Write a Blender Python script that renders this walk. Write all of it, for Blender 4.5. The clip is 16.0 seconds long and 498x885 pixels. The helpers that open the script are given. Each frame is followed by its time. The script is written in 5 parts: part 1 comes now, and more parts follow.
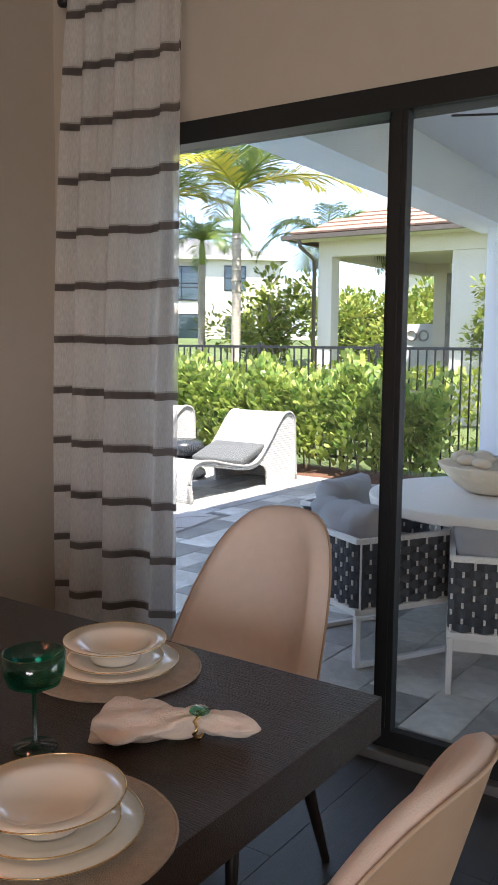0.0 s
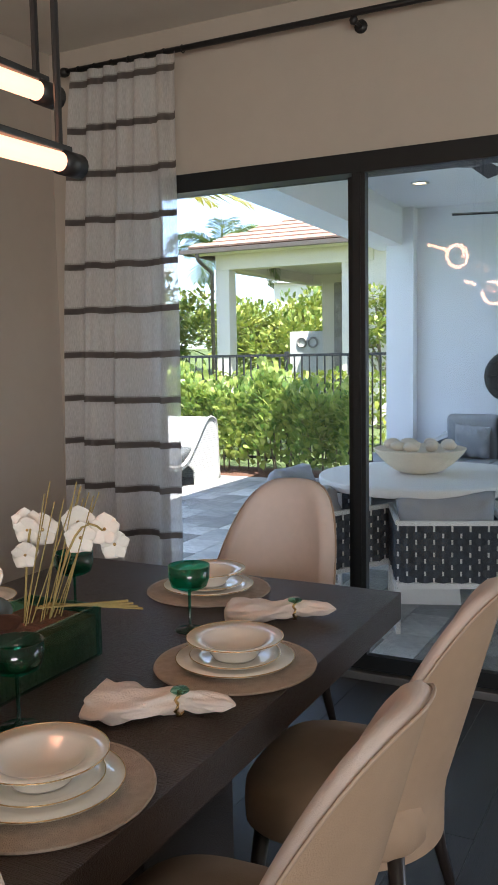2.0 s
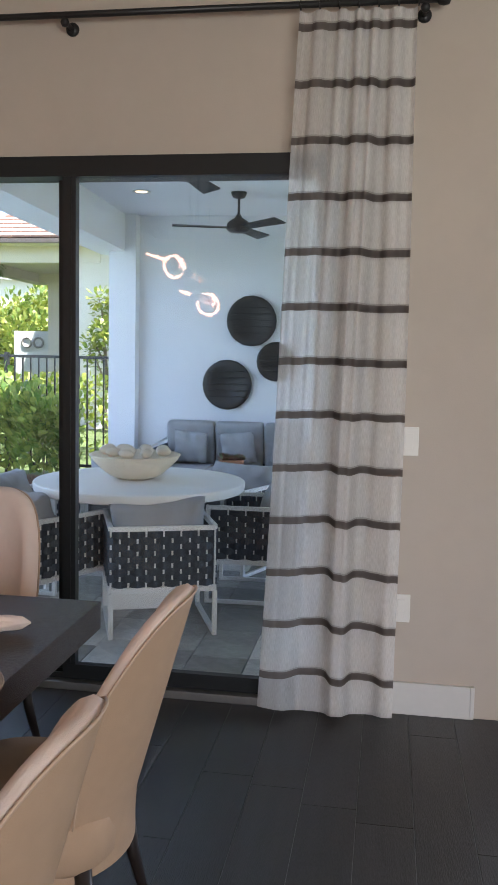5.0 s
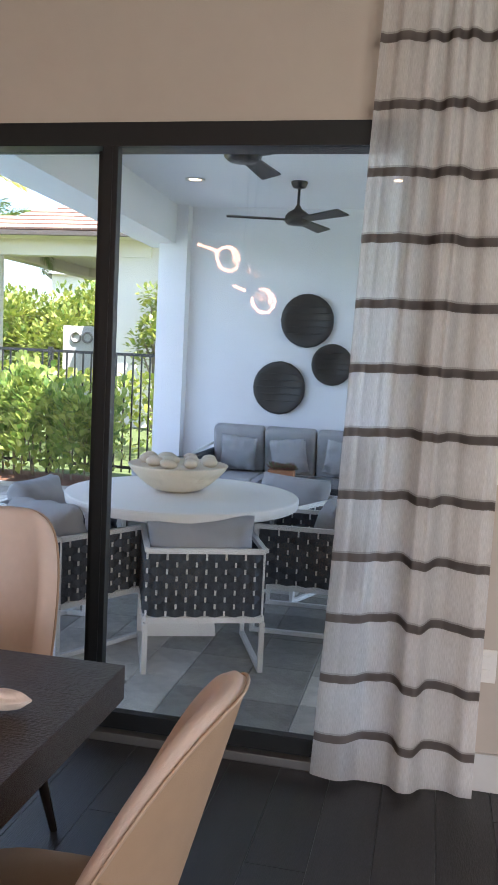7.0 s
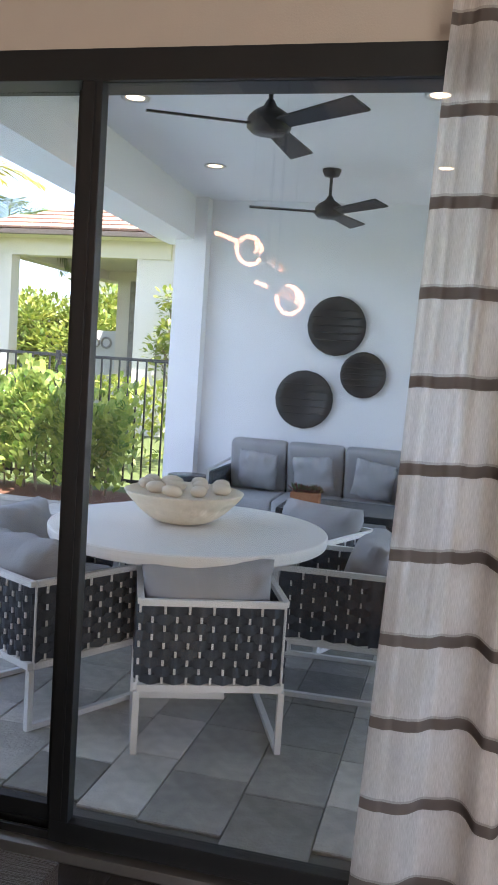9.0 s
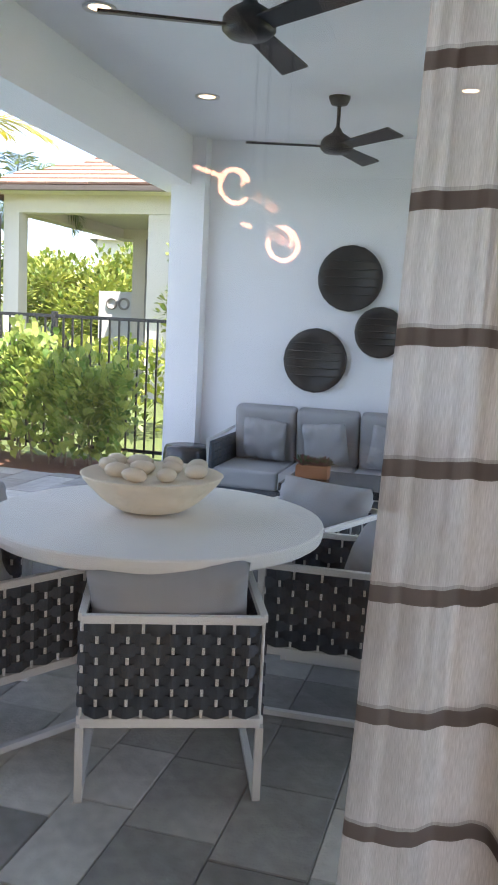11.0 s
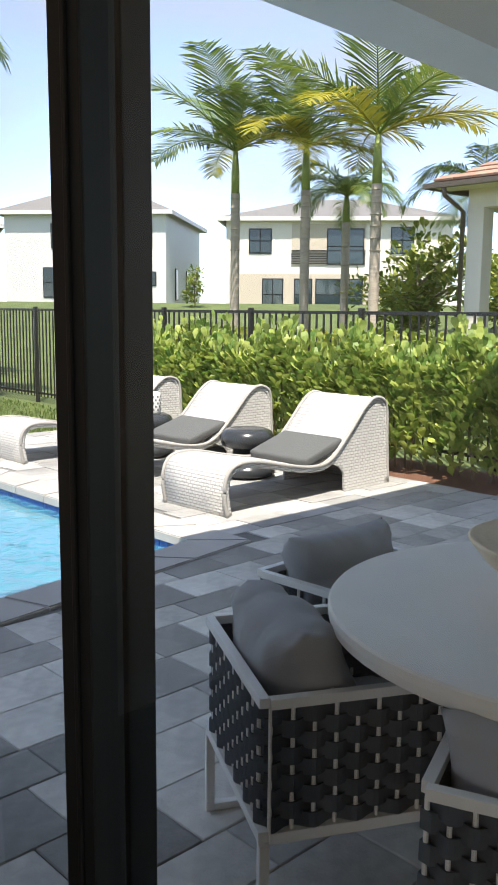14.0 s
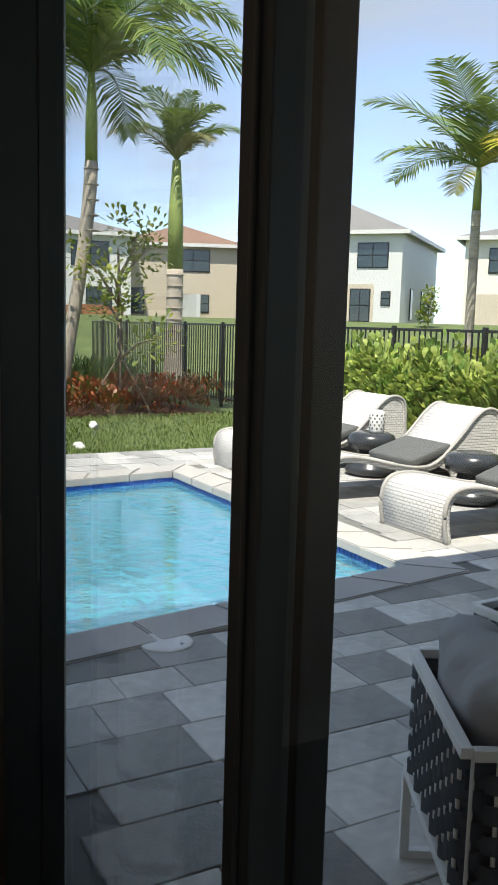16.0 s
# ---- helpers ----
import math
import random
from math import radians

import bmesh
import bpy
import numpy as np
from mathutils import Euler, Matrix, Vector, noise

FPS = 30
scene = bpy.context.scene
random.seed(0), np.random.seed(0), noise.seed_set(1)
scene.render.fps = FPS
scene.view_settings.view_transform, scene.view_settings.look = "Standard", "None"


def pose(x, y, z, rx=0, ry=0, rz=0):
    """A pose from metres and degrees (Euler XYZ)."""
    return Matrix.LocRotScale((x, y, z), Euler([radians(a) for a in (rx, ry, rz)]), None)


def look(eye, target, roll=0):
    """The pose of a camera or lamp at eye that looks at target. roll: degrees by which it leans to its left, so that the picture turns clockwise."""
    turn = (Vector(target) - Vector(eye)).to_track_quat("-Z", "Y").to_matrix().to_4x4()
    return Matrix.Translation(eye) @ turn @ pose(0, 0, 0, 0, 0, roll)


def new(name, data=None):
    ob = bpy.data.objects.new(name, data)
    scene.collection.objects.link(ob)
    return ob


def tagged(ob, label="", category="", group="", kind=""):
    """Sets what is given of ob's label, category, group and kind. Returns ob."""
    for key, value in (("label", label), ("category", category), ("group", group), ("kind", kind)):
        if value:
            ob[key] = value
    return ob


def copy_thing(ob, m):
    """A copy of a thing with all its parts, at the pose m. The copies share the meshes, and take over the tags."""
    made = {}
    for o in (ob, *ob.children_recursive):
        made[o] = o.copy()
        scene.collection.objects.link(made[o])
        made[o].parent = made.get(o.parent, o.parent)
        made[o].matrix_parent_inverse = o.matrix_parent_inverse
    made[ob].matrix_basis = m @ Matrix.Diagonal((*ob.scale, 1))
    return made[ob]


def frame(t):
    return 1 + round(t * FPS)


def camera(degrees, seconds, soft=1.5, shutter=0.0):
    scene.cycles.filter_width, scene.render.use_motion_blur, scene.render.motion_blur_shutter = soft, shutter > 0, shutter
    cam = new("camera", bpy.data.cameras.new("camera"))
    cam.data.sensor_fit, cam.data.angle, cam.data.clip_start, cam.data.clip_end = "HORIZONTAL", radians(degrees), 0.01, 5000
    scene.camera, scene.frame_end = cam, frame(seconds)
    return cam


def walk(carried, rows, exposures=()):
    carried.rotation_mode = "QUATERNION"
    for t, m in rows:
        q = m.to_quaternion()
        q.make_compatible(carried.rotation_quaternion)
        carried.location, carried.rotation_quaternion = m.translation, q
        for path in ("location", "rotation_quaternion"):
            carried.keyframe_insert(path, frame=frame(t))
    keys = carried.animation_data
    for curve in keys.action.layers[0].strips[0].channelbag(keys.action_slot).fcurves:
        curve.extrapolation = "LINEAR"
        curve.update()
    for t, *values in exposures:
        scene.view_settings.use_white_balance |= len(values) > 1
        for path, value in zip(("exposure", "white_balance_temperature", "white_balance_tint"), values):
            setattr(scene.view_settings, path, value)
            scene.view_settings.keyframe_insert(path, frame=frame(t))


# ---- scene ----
cam = camera(32.3, 16.0)
PATH = [
    (0, (-0.084, 1.68, 1.494), (-1.216, 3.313, 1.27), 0.6),
    (0.5, (-0.068, 1.384, 1.484), (-1.153, 3.047, 1.245), -0.3),
    (1, (-0.036, 1.155, 1.476), (-1.011, 2.883, 1.226), -1.0),
    (1.5, (0.001, 0.943, 1.494), (-0.944, 2.69, 1.261), -0.9),
    (2, (-0.072, 0.771, 1.502), (-0.976, 2.543, 1.298), -1.0),
    (2.5, (-0.088, 0.711, 1.504), (-0.92, 2.521, 1.325), -0.9),
    (3, (-0.052, 0.716, 1.503), (-0.719, 2.594, 1.326), -0.1),
    (3.5, (-0.033, 0.724, 1.503), (-0.532, 2.652, 1.318), 0.5),
    (4, (-0.005, 0.723, 1.505), (-0.375, 2.68, 1.316), 0.7),
    (4.2, (0.009, 0.719, 1.513), (-0.314, 2.684, 1.321), 0.9),
    (6.3, (0.008, 1.087, 1.524), (-0.322, 3.05, 1.322), 1.9),
    (6.5, (-0.06, 1.135, 1.511), (-0.4, 3.095, 1.312), 2.2),
    (7, (-0.136, 1.332, 1.534), (-0.554, 3.277, 1.334), 2.8),
    (7.5, (-0.19, 1.516, 1.518), (-0.638, 3.455, 1.319), 2.9),
    (8, (-0.239, 1.767, 1.508), (-0.646, 3.716, 1.318), 3.4),
    (8.5, (-0.281, 1.961, 1.514), (-0.727, 3.908, 1.331), 3.8),
    (9, (-0.308, 2.12, 1.529), (-0.775, 4.056, 1.345), 3.8),
    (11.5, (-0.274, 3.044, 1.515), (-0.86, 4.931, 1.207), 2.2),
    (12, (-0.276, 3.235, 1.507), (-1.061, 5.045, 1.182), 1.8),
    (12.5, (-0.389, 3.443, 1.518), (-1.333, 5.176, 1.196), 2.7),
    (13, (-0.464, 3.707, 1.478), (-1.571, 5.343, 1.168), 1.9),
    (13.5, (-0.468, 3.844, 1.509), (-1.76, 5.339, 1.2), 1.3),
    (14, (-0.564, 3.89, 1.493), (-1.996, 5.252, 1.19), 0.5),
    (14.5, (-0.606, 3.928, 1.489), (-2.187, 5.115, 1.185), 0.9),
    (15, (-0.616, 3.951, 1.479), (-2.334, 4.932, 1.186), 1.6),
    (15.5, (-0.62, 3.976, 1.484), (-2.373, 4.896, 1.199), 1.5),
    (16, (-0.63, 3.991, 1.466), (-2.373, 4.935, 1.198), 1.6),
]
walk(cam, [(t, look(eye, target, roll)) for t, eye, target, roll in PATH],
     [(0.0, 2.55, 6450, 16), (1.5, 2.60, 6250, 11), (4.0, 2.70, 6050, 12), (6.5, 2.90, 6150, 15), (9.0, 2.90, 6500, 18), (11.5, 2.68, 6750, 18), (13.0, 2.22, 6800, 16), (14.5, 1.62, 6850, 11), (16.0, 1.55, 6800, 8)])

# ---- light ----
SUN = Vector((0.36, -0.32, 1.0)).normalized()
world = bpy.data.worlds.new("world")
scene.world = world
world.use_nodes = True
wn = world.node_tree
sky = wn.nodes.new("ShaderNodeTexSky")
sky.sky_type, sky.sun_disc = "NISHITA", False
sky.sun_elevation = math.asin(SUN.z)
sky.sun_rotation = math.atan2(SUN.x, SUN.y)
sky.air_density, sky.dust_density, sky.ozone_density = 0.6, 0.05, 1.0
# a thin veil of fair-weather cloud over the whole sky
sky_co, cloud, veil, cover = (wn.nodes.new("ShaderNode" + k) for k in ("TexCoord", "TexNoise", "MapRange", "Mix"))
stretch_sky = wn.nodes.new("ShaderNodeMapping")
stretch_sky.inputs["Scale"].default_value = (1.0, 1.0, 3.2)
cloud.inputs["Scale"].default_value, cloud.inputs["Detail"].default_value, cloud.inputs["Roughness"].default_value = 2.6, 7.0, 0.55
veil.inputs[1].default_value, veil.inputs[2].default_value, veil.inputs[3].default_value, veil.inputs[4].default_value = 0.38, 0.68, 0.2, 0.8
cover.data_type = "RGBA"
cover.inputs[7].default_value = (1.55, 1.68, 1.92, 1)
wn.links.new(sky_co.outputs["Generated"], stretch_sky.inputs[0]), wn.links.new(stretch_sky.outputs[0], cloud.inputs["Vector"])
wn.links.new(cloud.outputs[0], veil.inputs[0]), wn.links.new(veil.outputs[0], cover.inputs[0])
wn.links.new(sky.outputs[0], cover.inputs[6]), wn.links.new(cover.outputs[2], wn.nodes["Background"].inputs[0])
wn.nodes["Background"].inputs[1].default_value = 0.15
sun = new("sun", bpy.data.lights.new("sun", "SUN"))
sun.data.energy, sun.data.angle, sun.data.color = 3.1, radians(0.55), (1.0, 0.96, 0.89)
sun.matrix_world = look(SUN * 50, (0, 0, 0))


# ---- materials ----
def mat(name, color, rough=0.6, var=0.12, scale=6.0, bump=0.0, bscale=60.0, metal=0.0, spec=0.5, rand=0.0, tint=None, coat=0.0, stretch=None):
    """A surface with a two-scale colour variation and a fine relief."""
    m = bpy.data.materials.new(name)
    m.use_nodes = True
    n, l = m.node_tree.nodes, m.node_tree.links
    b = n["Principled BSDF"]
    b.inputs["Roughness"].default_value, b.inputs["Metallic"].default_value = rough, metal
    b.inputs["Specular IOR Level"].default_value = spec
    b.inputs["Coat Weight"].default_value = coat
    co = n.new("ShaderNodeTexCoord")
    src = co.outputs["Object"]
    if stretch:
        mp = n.new("ShaderNodeMapping")
        mp.inputs["Scale"].default_value = stretch
        l.new(src, mp.inputs[0])
        src = mp.outputs[0]
    a, f = n.new("ShaderNodeTexNoise"), n.new("ShaderNodeTexNoise")
    for t, sc in ((a, scale), (f, scale * 7.3)):
        t.inputs["Scale"].default_value, t.inputs["Detail"].default_value = sc, 4.0
        l.new(src, t.inputs["Vector"])
    mix = n.new("ShaderNodeMath")
    mix.operation = "MULTIPLY_ADD"
    mix.inputs[1].default_value = 0.6
    l.new(a.outputs[0], mix.inputs[0])
    half = n.new("ShaderNodeMath")
    half.operation = "MULTIPLY"
    half.inputs[1].default_value = 0.4
    l.new(f.outputs[0], half.inputs[0])
    l.new(half.outputs[0], mix.inputs[2])
    ramp = n.new("ShaderNodeMapRange")
    ramp.inputs[1].default_value, ramp.inputs[2].default_value = 0.3, 0.7
    ramp.inputs[3].default_value, ramp.inputs[4].default_value = 1 - var, 1 + var
    l.new(mix.outputs[0], ramp.inputs[0])
    val = ramp.outputs[0]
    if rand:
        oi = n.new("ShaderNodeObjectInfo")
        rr = n.new("ShaderNodeMapRange")
        rr.inputs[3].default_value, rr.inputs[4].default_value = 1 - rand, 1 + rand
        l.new(oi.outputs["Random"], rr.inputs[0])
        mu = n.new("ShaderNodeMath")
        mu.operation = "MULTIPLY"
        l.new(val, mu.inputs[0]), l.new(rr.outputs[0], mu.inputs[1])
        val = mu.outputs[0]
    base = n.new("ShaderNodeVectorMath")
    base.operation = "SCALE"
    base.inputs[0].default_value = color
    if tint:
        tm = n.new("ShaderNodeMix")
        tm.data_type = "RGBA"
        tm.inputs[6].default_value, tm.inputs[7].default_value = (*color, 1), (*tint, 1)
        gi = n.new("ShaderNodeNewGeometry")
        l.new(gi.outputs["Random Per Island"], tm.inputs[0])
        l.new(tm.outputs[2], base.inputs[0])
    l.new(val, base.inputs["Scale"])
    l.new(base.outputs[0], b.inputs["Base Color"])
    if bump:
        bt = n.new("ShaderNodeTexNoise")
        bt.inputs["Scale"].default_value, bt.inputs["Detail"].default_value = bscale, 5.0
        l.new(src, bt.inputs["Vector"])
        bn = n.new("ShaderNodeBump")
        bn.inputs["Strength"].default_value, bn.inputs["Distance"].default_value = bump, 0.01
        l.new(bt.outputs[0], bn.inputs["Height"])
        l.new(bn.outputs[0], b.inputs["Normal"])
    return m


def leafy(name, color, tint, rough=0.45, through_light=0.35):
    """Foliage: two greens by leaf, with light passing through."""
    m = mat(name, color, rough, 0.2, 3.0, tint=tint)
    n, l = m.node_tree.nodes, m.node_tree.links
    b = n["Principled BSDF"]
    tr = n.new("ShaderNodeBsdfTranslucent")
    l.new(b.inputs["Base Color"].links[0].from_socket, tr.inputs[0])
    mx = n.new("ShaderNodeMixShader")
    mx.inputs[0].default_value = through_light
    l.new(b.outputs[0], mx.inputs[1]), l.new(tr.outputs[0], mx.inputs[2])
    l.new(mx.outputs[0], n["Material Output"].inputs[0])
    return m


def glow(name, color, power):
    m = bpy.data.materials.new(name)
    m.use_nodes = True
    b = m.node_tree.nodes["Principled BSDF"]
    b.inputs["Emission Color"].default_value, b.inputs["Emission Strength"].default_value = (*color, 1), power
    b.inputs["Base Color"].default_value = (*color, 1)
    return m


def clear_glass(name, tint, gloss=1.0, rough=0.0, ior=1.5):
    m = bpy.data.materials.new(name)
    m.use_nodes = True
    n, l = m.node_tree.nodes, m.node_tree.links
    n.remove(n["Principled BSDF"])
    tr, gl, fr, mx = (n.new("ShaderNodeBsdf" + k) if k in ("Transparent", "Glossy") else n.new("ShaderNode" + k) for k in ("Transparent", "Glossy", "LayerWeight", "MixShader"))
    tr.inputs[0].default_value = (*tint, 1)
    gl.inputs["Roughness"].default_value = rough
    gl.inputs[0].default_value = (gloss, gloss, gloss, 1)
    f0 = ((ior - 1) / (ior + 1)) ** 2
    fr.inputs["Blend"].default_value = 0.5
    pw, ma = n.new("ShaderNodeMath"), n.new("ShaderNodeMath")
    pw.operation, ma.operation = "POWER", "MULTIPLY_ADD"
    pw.inputs[1].default_value, ma.inputs[1].default_value, ma.inputs[2].default_value = 5.0, 1 - f0, f0
    l.new(fr.outputs["Facing"], pw.inputs[0]), l.new(pw.outputs[0], ma.inputs[0])
    l.new(ma.outputs[0], mx.inputs[0]), l.new(tr.outputs[0], mx.inputs[1]), l.new(gl.outputs[0], mx.inputs[2])
    l.new(mx.outputs[0], n["Material Output"].inputs[0])
    return m


def curtain_cloth():
    """White linen sheer with woven grey stripes every 0.219 m."""
    m = bpy.data.materials.new("striped_linen")
    m.use_nodes = True
    n, l = m.node_tree.nodes, m.node_tree.links
    b = n["Principled BSDF"]
    b.inputs["Roughness"].default_value = 0.9
    b.inputs["Specular IOR Level"].default_value = 0.1
    uv = n.new("ShaderNodeTexCoord")
    sep = n.new("ShaderNodeSeparateXYZ")
    l.new(uv.outputs["UV"], sep.inputs[0])

    def math_node(op, x, y=None, z=None):
        k = n.new("ShaderNodeMath")
        k.operation = op
        for i, v in enumerate((x, y, z)):
            if v is None:
                continue
            if isinstance(v, (int, float)):
                k.inputs[i].default_value = v
            else:
                l.new(v, k.inputs[i])
        return k.outputs[0]
    z = sep.outputs[1]
    ph = math_node("FRACT", math_node("DIVIDE", math_node("ADD", z, 0.0185), 0.219))
    dark = math_node("LESS_THAN", ph, 0.135)
    soft = math_node("MULTIPLY", math_node("GREATER_THAN", ph, 0.135), math_node("LESS_THAN", ph, 0.165))
    weave = n.new("ShaderNodeTexNoise")
    weave.inputs["Scale"].default_value = 260
    mp = n.new("ShaderNodeMapping")
    mp.inputs["Scale"].default_value = (1, 0.15, 1)
    l.new(uv.outputs["UV"], mp.inputs[0]), l.new(mp.outputs[0], weave.inputs["Vector"])
    cm = n.new("ShaderNodeMix")
    cm.data_type = "RGBA"
    cm.inputs[6].default_value, cm.inputs[7].default_value = (0.93, 0.93, 0.93, 1), (0.20, 0.178, 0.168, 1)
    l.new(math_node("MULTIPLY_ADD", soft, 0.35, dark), cm.inputs[0])
    l.new(cm.outputs[2], b.inputs["Base Color"])
    bn = n.new("ShaderNodeBump")
    bn.inputs["Strength"].default_value, bn.inputs["Distance"].default_value = 0.25, 0.004
    l.new(weave.outputs[0], bn.inputs["Height"]), l.new(bn.outputs[0], b.inputs["Normal"])
    tl, tp = n.new("ShaderNodeBsdfTranslucent"), n.new("ShaderNodeBsdfTransparent")
    l.new(cm.outputs[2], tl.inputs[0])
    m1, m2 = n.new("ShaderNodeMixShader"), n.new("ShaderNodeMixShader")
    m1.inputs[0].default_value = 0.55
    l.new(b.outputs[0], m1.inputs[1]), l.new(tl.outputs[0], m1.inputs[2])
    l.new(math_node("MULTIPLY", math_node("SUBTRACT", 1.0, dark), math_node("MULTIPLY_ADD", weave.outputs[0], 0.35, 0.22)), m2.inputs[0])
    l.new(m1.outputs[0], m2.inputs[1]), l.new(tp.outputs[0], m2.inputs[2])
    l.new(m2.outputs[0], n["Material Output"].inputs[0])
    return m


M_WALL = mat("greige_paint", (0.50, 0.44, 0.38), 0.85, 0.04, 2.0, 0.08, 220)
M_CEIL = mat("ceiling_paint", (0.70, 0.66, 0.60), 0.9, 0.03, 2.0, 0.05, 200)
M_TRIMW = mat("white_trim_paint", (0.60, 0.59, 0.57), 0.5, 0.03)
M_STUCCO = mat("white_stucco", (0.82, 0.83, 0.86), 0.9, 0.05, 1.2, 0.25, 160)
M_STUCCO2 = mat("neighbour_stucco", (0.70, 0.64, 0.56), 0.9, 0.05, 0.8, 0.2, 90)
# walls of the tan house, and the painted shade of house recesses
M_TAN = mat("tan_stucco_and_recess_shade", (0.50, 0.43, 0.34), 0.9, 0.05, 0.8, 0.2, 90)
M_BRONZE = mat("dark_bronze_aluminium", (0.012, 0.014, 0.0155), 0.42, 0.15, 4.0, spec=0.4)
M_BLACK = mat("black_metal", (0.014, 0.014, 0.015), 0.4, 0.15, 5.0)
M_ALU = mat("track_aluminium", (0.33, 0.33, 0.33), 0.35, 0.1, 5.0, metal=0.8)
M_PLANK = mat("dark_oak_plank", (0.020, 0.019, 0.020), 0.36, 0.35, 3.0, 0.25, 40, rand=0.35, stretch=(9, 0.8, 9))
M_GAP = mat("floor_joint", (0.20, 0.20, 0.20), 0.8)
M_TABLE = mat("espresso_oak", (0.030, 0.018, 0.012), 0.33, 0.4, 3.0, 0.5, 30, stretch=(0.8, 14, 14))
M_CREAM = mat("tan_leatherette", (0.36, 0.245, 0.16), 0.75, 0.07, 4.0, 0.15, 300, spec=0.3)
M_LINING = mat("cream_lining_cloth", (0.72, 0.61, 0.545), 0.88, 0.05, 5.0, 0.2, 420, spec=0.2)
M_SEAM = mat("tan_piping", (0.42, 0.30, 0.21), 0.6, 0.05)
M_LEG = mat("dark_wood_leg", (0.018, 0.013, 0.011), 0.35, 0.2, 8.0)
M_MAT = mat("taupe_woven_placemat", (0.46, 0.37, 0.29), 0.9, 0.15, 60.0, 0.6, 400)
M_CHINA = mat("ivory_china", (0.86, 0.80, 0.71), 0.12, 0.02, 3.0, coat=0.4)
M_GOLD = mat("gold_rim", (0.72, 0.50, 0.24), 0.25, 0.1, metal=1.0)
M_NAPKIN = mat("blush_linen", (0.80, 0.68, 0.60), 0.9, 0.06, 20.0, 0.4, 250)
M_PETAL = mat("white_petal", (0.86, 0.83, 0.76), 0.6, 0.06, 20.0)
M_STEM = mat("dry_reed", (0.34, 0.27, 0.10), 0.7, 0.3, 20.0)
M_PLANT = mat("dark_leaf", (0.05, 0.07, 0.07), 0.4, 0.3, 10.0)
M_RUST = mat("rust_leaf", (0.12, 0.05, 0.03), 0.6, 0.3, 10.0)
M_POWDER = mat("white_powder_coat", (0.78, 0.78, 0.76), 0.4, 0.03)
M_STRAP = mat("charcoal_strap", (0.070, 0.084, 0.102), 0.75, 0.15, 30.0, 0.5, 400)
M_CUSH = mat("slate_outdoor_cloth", (0.36, 0.365, 0.375), 0.9, 0.08, 12.0, 0.35, 350)
M_CUSHD = mat("charcoal_cushion", (0.095, 0.098, 0.095), 0.9, 0.1, 12.0, 0.35, 350)
M_CONC = mat("pale_concrete", (0.80, 0.785, 0.74), 0.55, 0.06, 3.0, 0.12, 120)
M_BOWL = mat("carved_plaster", (0.74, 0.64, 0.49), 0.75, 0.12, 8.0, 0.6, 40)
M_STONE = mat("cream_pebble", (0.66, 0.57, 0.44), 0.6, 0.1, 8.0, 0.1)
M_PAVER = mat("grey_paver", (0.42, 0.41, 0.375), 0.58, 0.36, 2.6, 0.5, 60, rand=0.55)
M_JOINT = mat("paver_sand", (0.15, 0.15, 0.14), 0.95, 0.15)
M_COPING = mat("pale_travertine", (0.42, 0.40, 0.37), 0.7, 0.12, 3.0, 0.3, 60, rand=0.08)
M_POOLWALL = mat("pool_plaster", (0.26, 0.47, 0.56), 0.8, 0.1, 1.0)
M_TILE = mat("blue_glass_tile", (0.02, 0.08, 0.34), 0.15, 0.4, 30.0, rand=0.5)
M_WICKER = mat("white_wicker", (0.68, 0.66, 0.62), 0.75, 0.10, 60.0, 0.5, 200)
M_CERAM = mat("charcoal_ceramic", (0.030, 0.033, 0.036), 0.25, 0.1, 6.0)
M_GRASS = mat("lawn", (0.088, 0.120, 0.032), 0.95, 0.35, 0.8, 0.8, 40)
M_MULCH = mat("mulch", (0.13, 0.06, 0.035), 0.95, 0.5, 20.0, 1.0, 60)
M_TRUNK = mat("palm_trunk", (0.42, 0.36, 0.29), 0.9, 0.25, 4.0, 0.5, 30, stretch=(1, 1, 5))
M_CROWNSHAFT = mat("green_crownshaft", (0.22, 0.28, 0.07), 0.5, 0.15, 4.0)
M_BARK = mat("bark", (0.22, 0.17, 0.12), 0.9, 0.3, 6.0, 0.5, 40)
M_ROOFR = mat("terracotta_roof_tile", (0.33, 0.20, 0.145), 0.85, 0.22, 2.0, 0.3, 30, rand=0.2)
M_ROOFG = mat("grey_roof_tile", (0.17, 0.165, 0.16), 0.85, 0.15, 1.0, 0.5, 12)
M_ROOFB = mat("brown_roof_tile", (0.20, 0.12, 0.085), 0.85, 0.15, 1.0, 0.5, 12)
M_WINDOW = mat("dark_window_glass", (0.02, 0.035, 0.04), 0.05, 0.1, spec=0.8)
M_GUTTER = mat("bronze_gutter", (0.10, 0.08, 0.065), 0.5, 0.1)
M_ROCK = mat("fieldstone", (0.30, 0.28, 0.26), 0.9, 0.4, 5.0, 1.0, 12)
M_PLATE = mat("white_plastic", (0.74, 0.72, 0.68), 0.4, 0.02)
M_TERRA = mat("terracotta", (0.36, 0.15, 0.07), 0.8, 0.15)
M_SUCC = leafy("succulent", (0.10, 0.16, 0.06), (0.24, 0.06, 0.07))
M_HEDGE = leafy("clusia_leaf", (0.12, 0.23, 0.045), (0.50, 0.56, 0.14), 0.38, 0.36)
M_PALM = leafy("palm_leaf", (0.07, 0.14, 0.035), (0.20, 0.26, 0.05), 0.4, 0.3)
M_PALMY = leafy("yellow_palm_leaf", (0.45, 0.38, 0.04), (0.34, 0.34, 0.04), 0.45, 0.35)
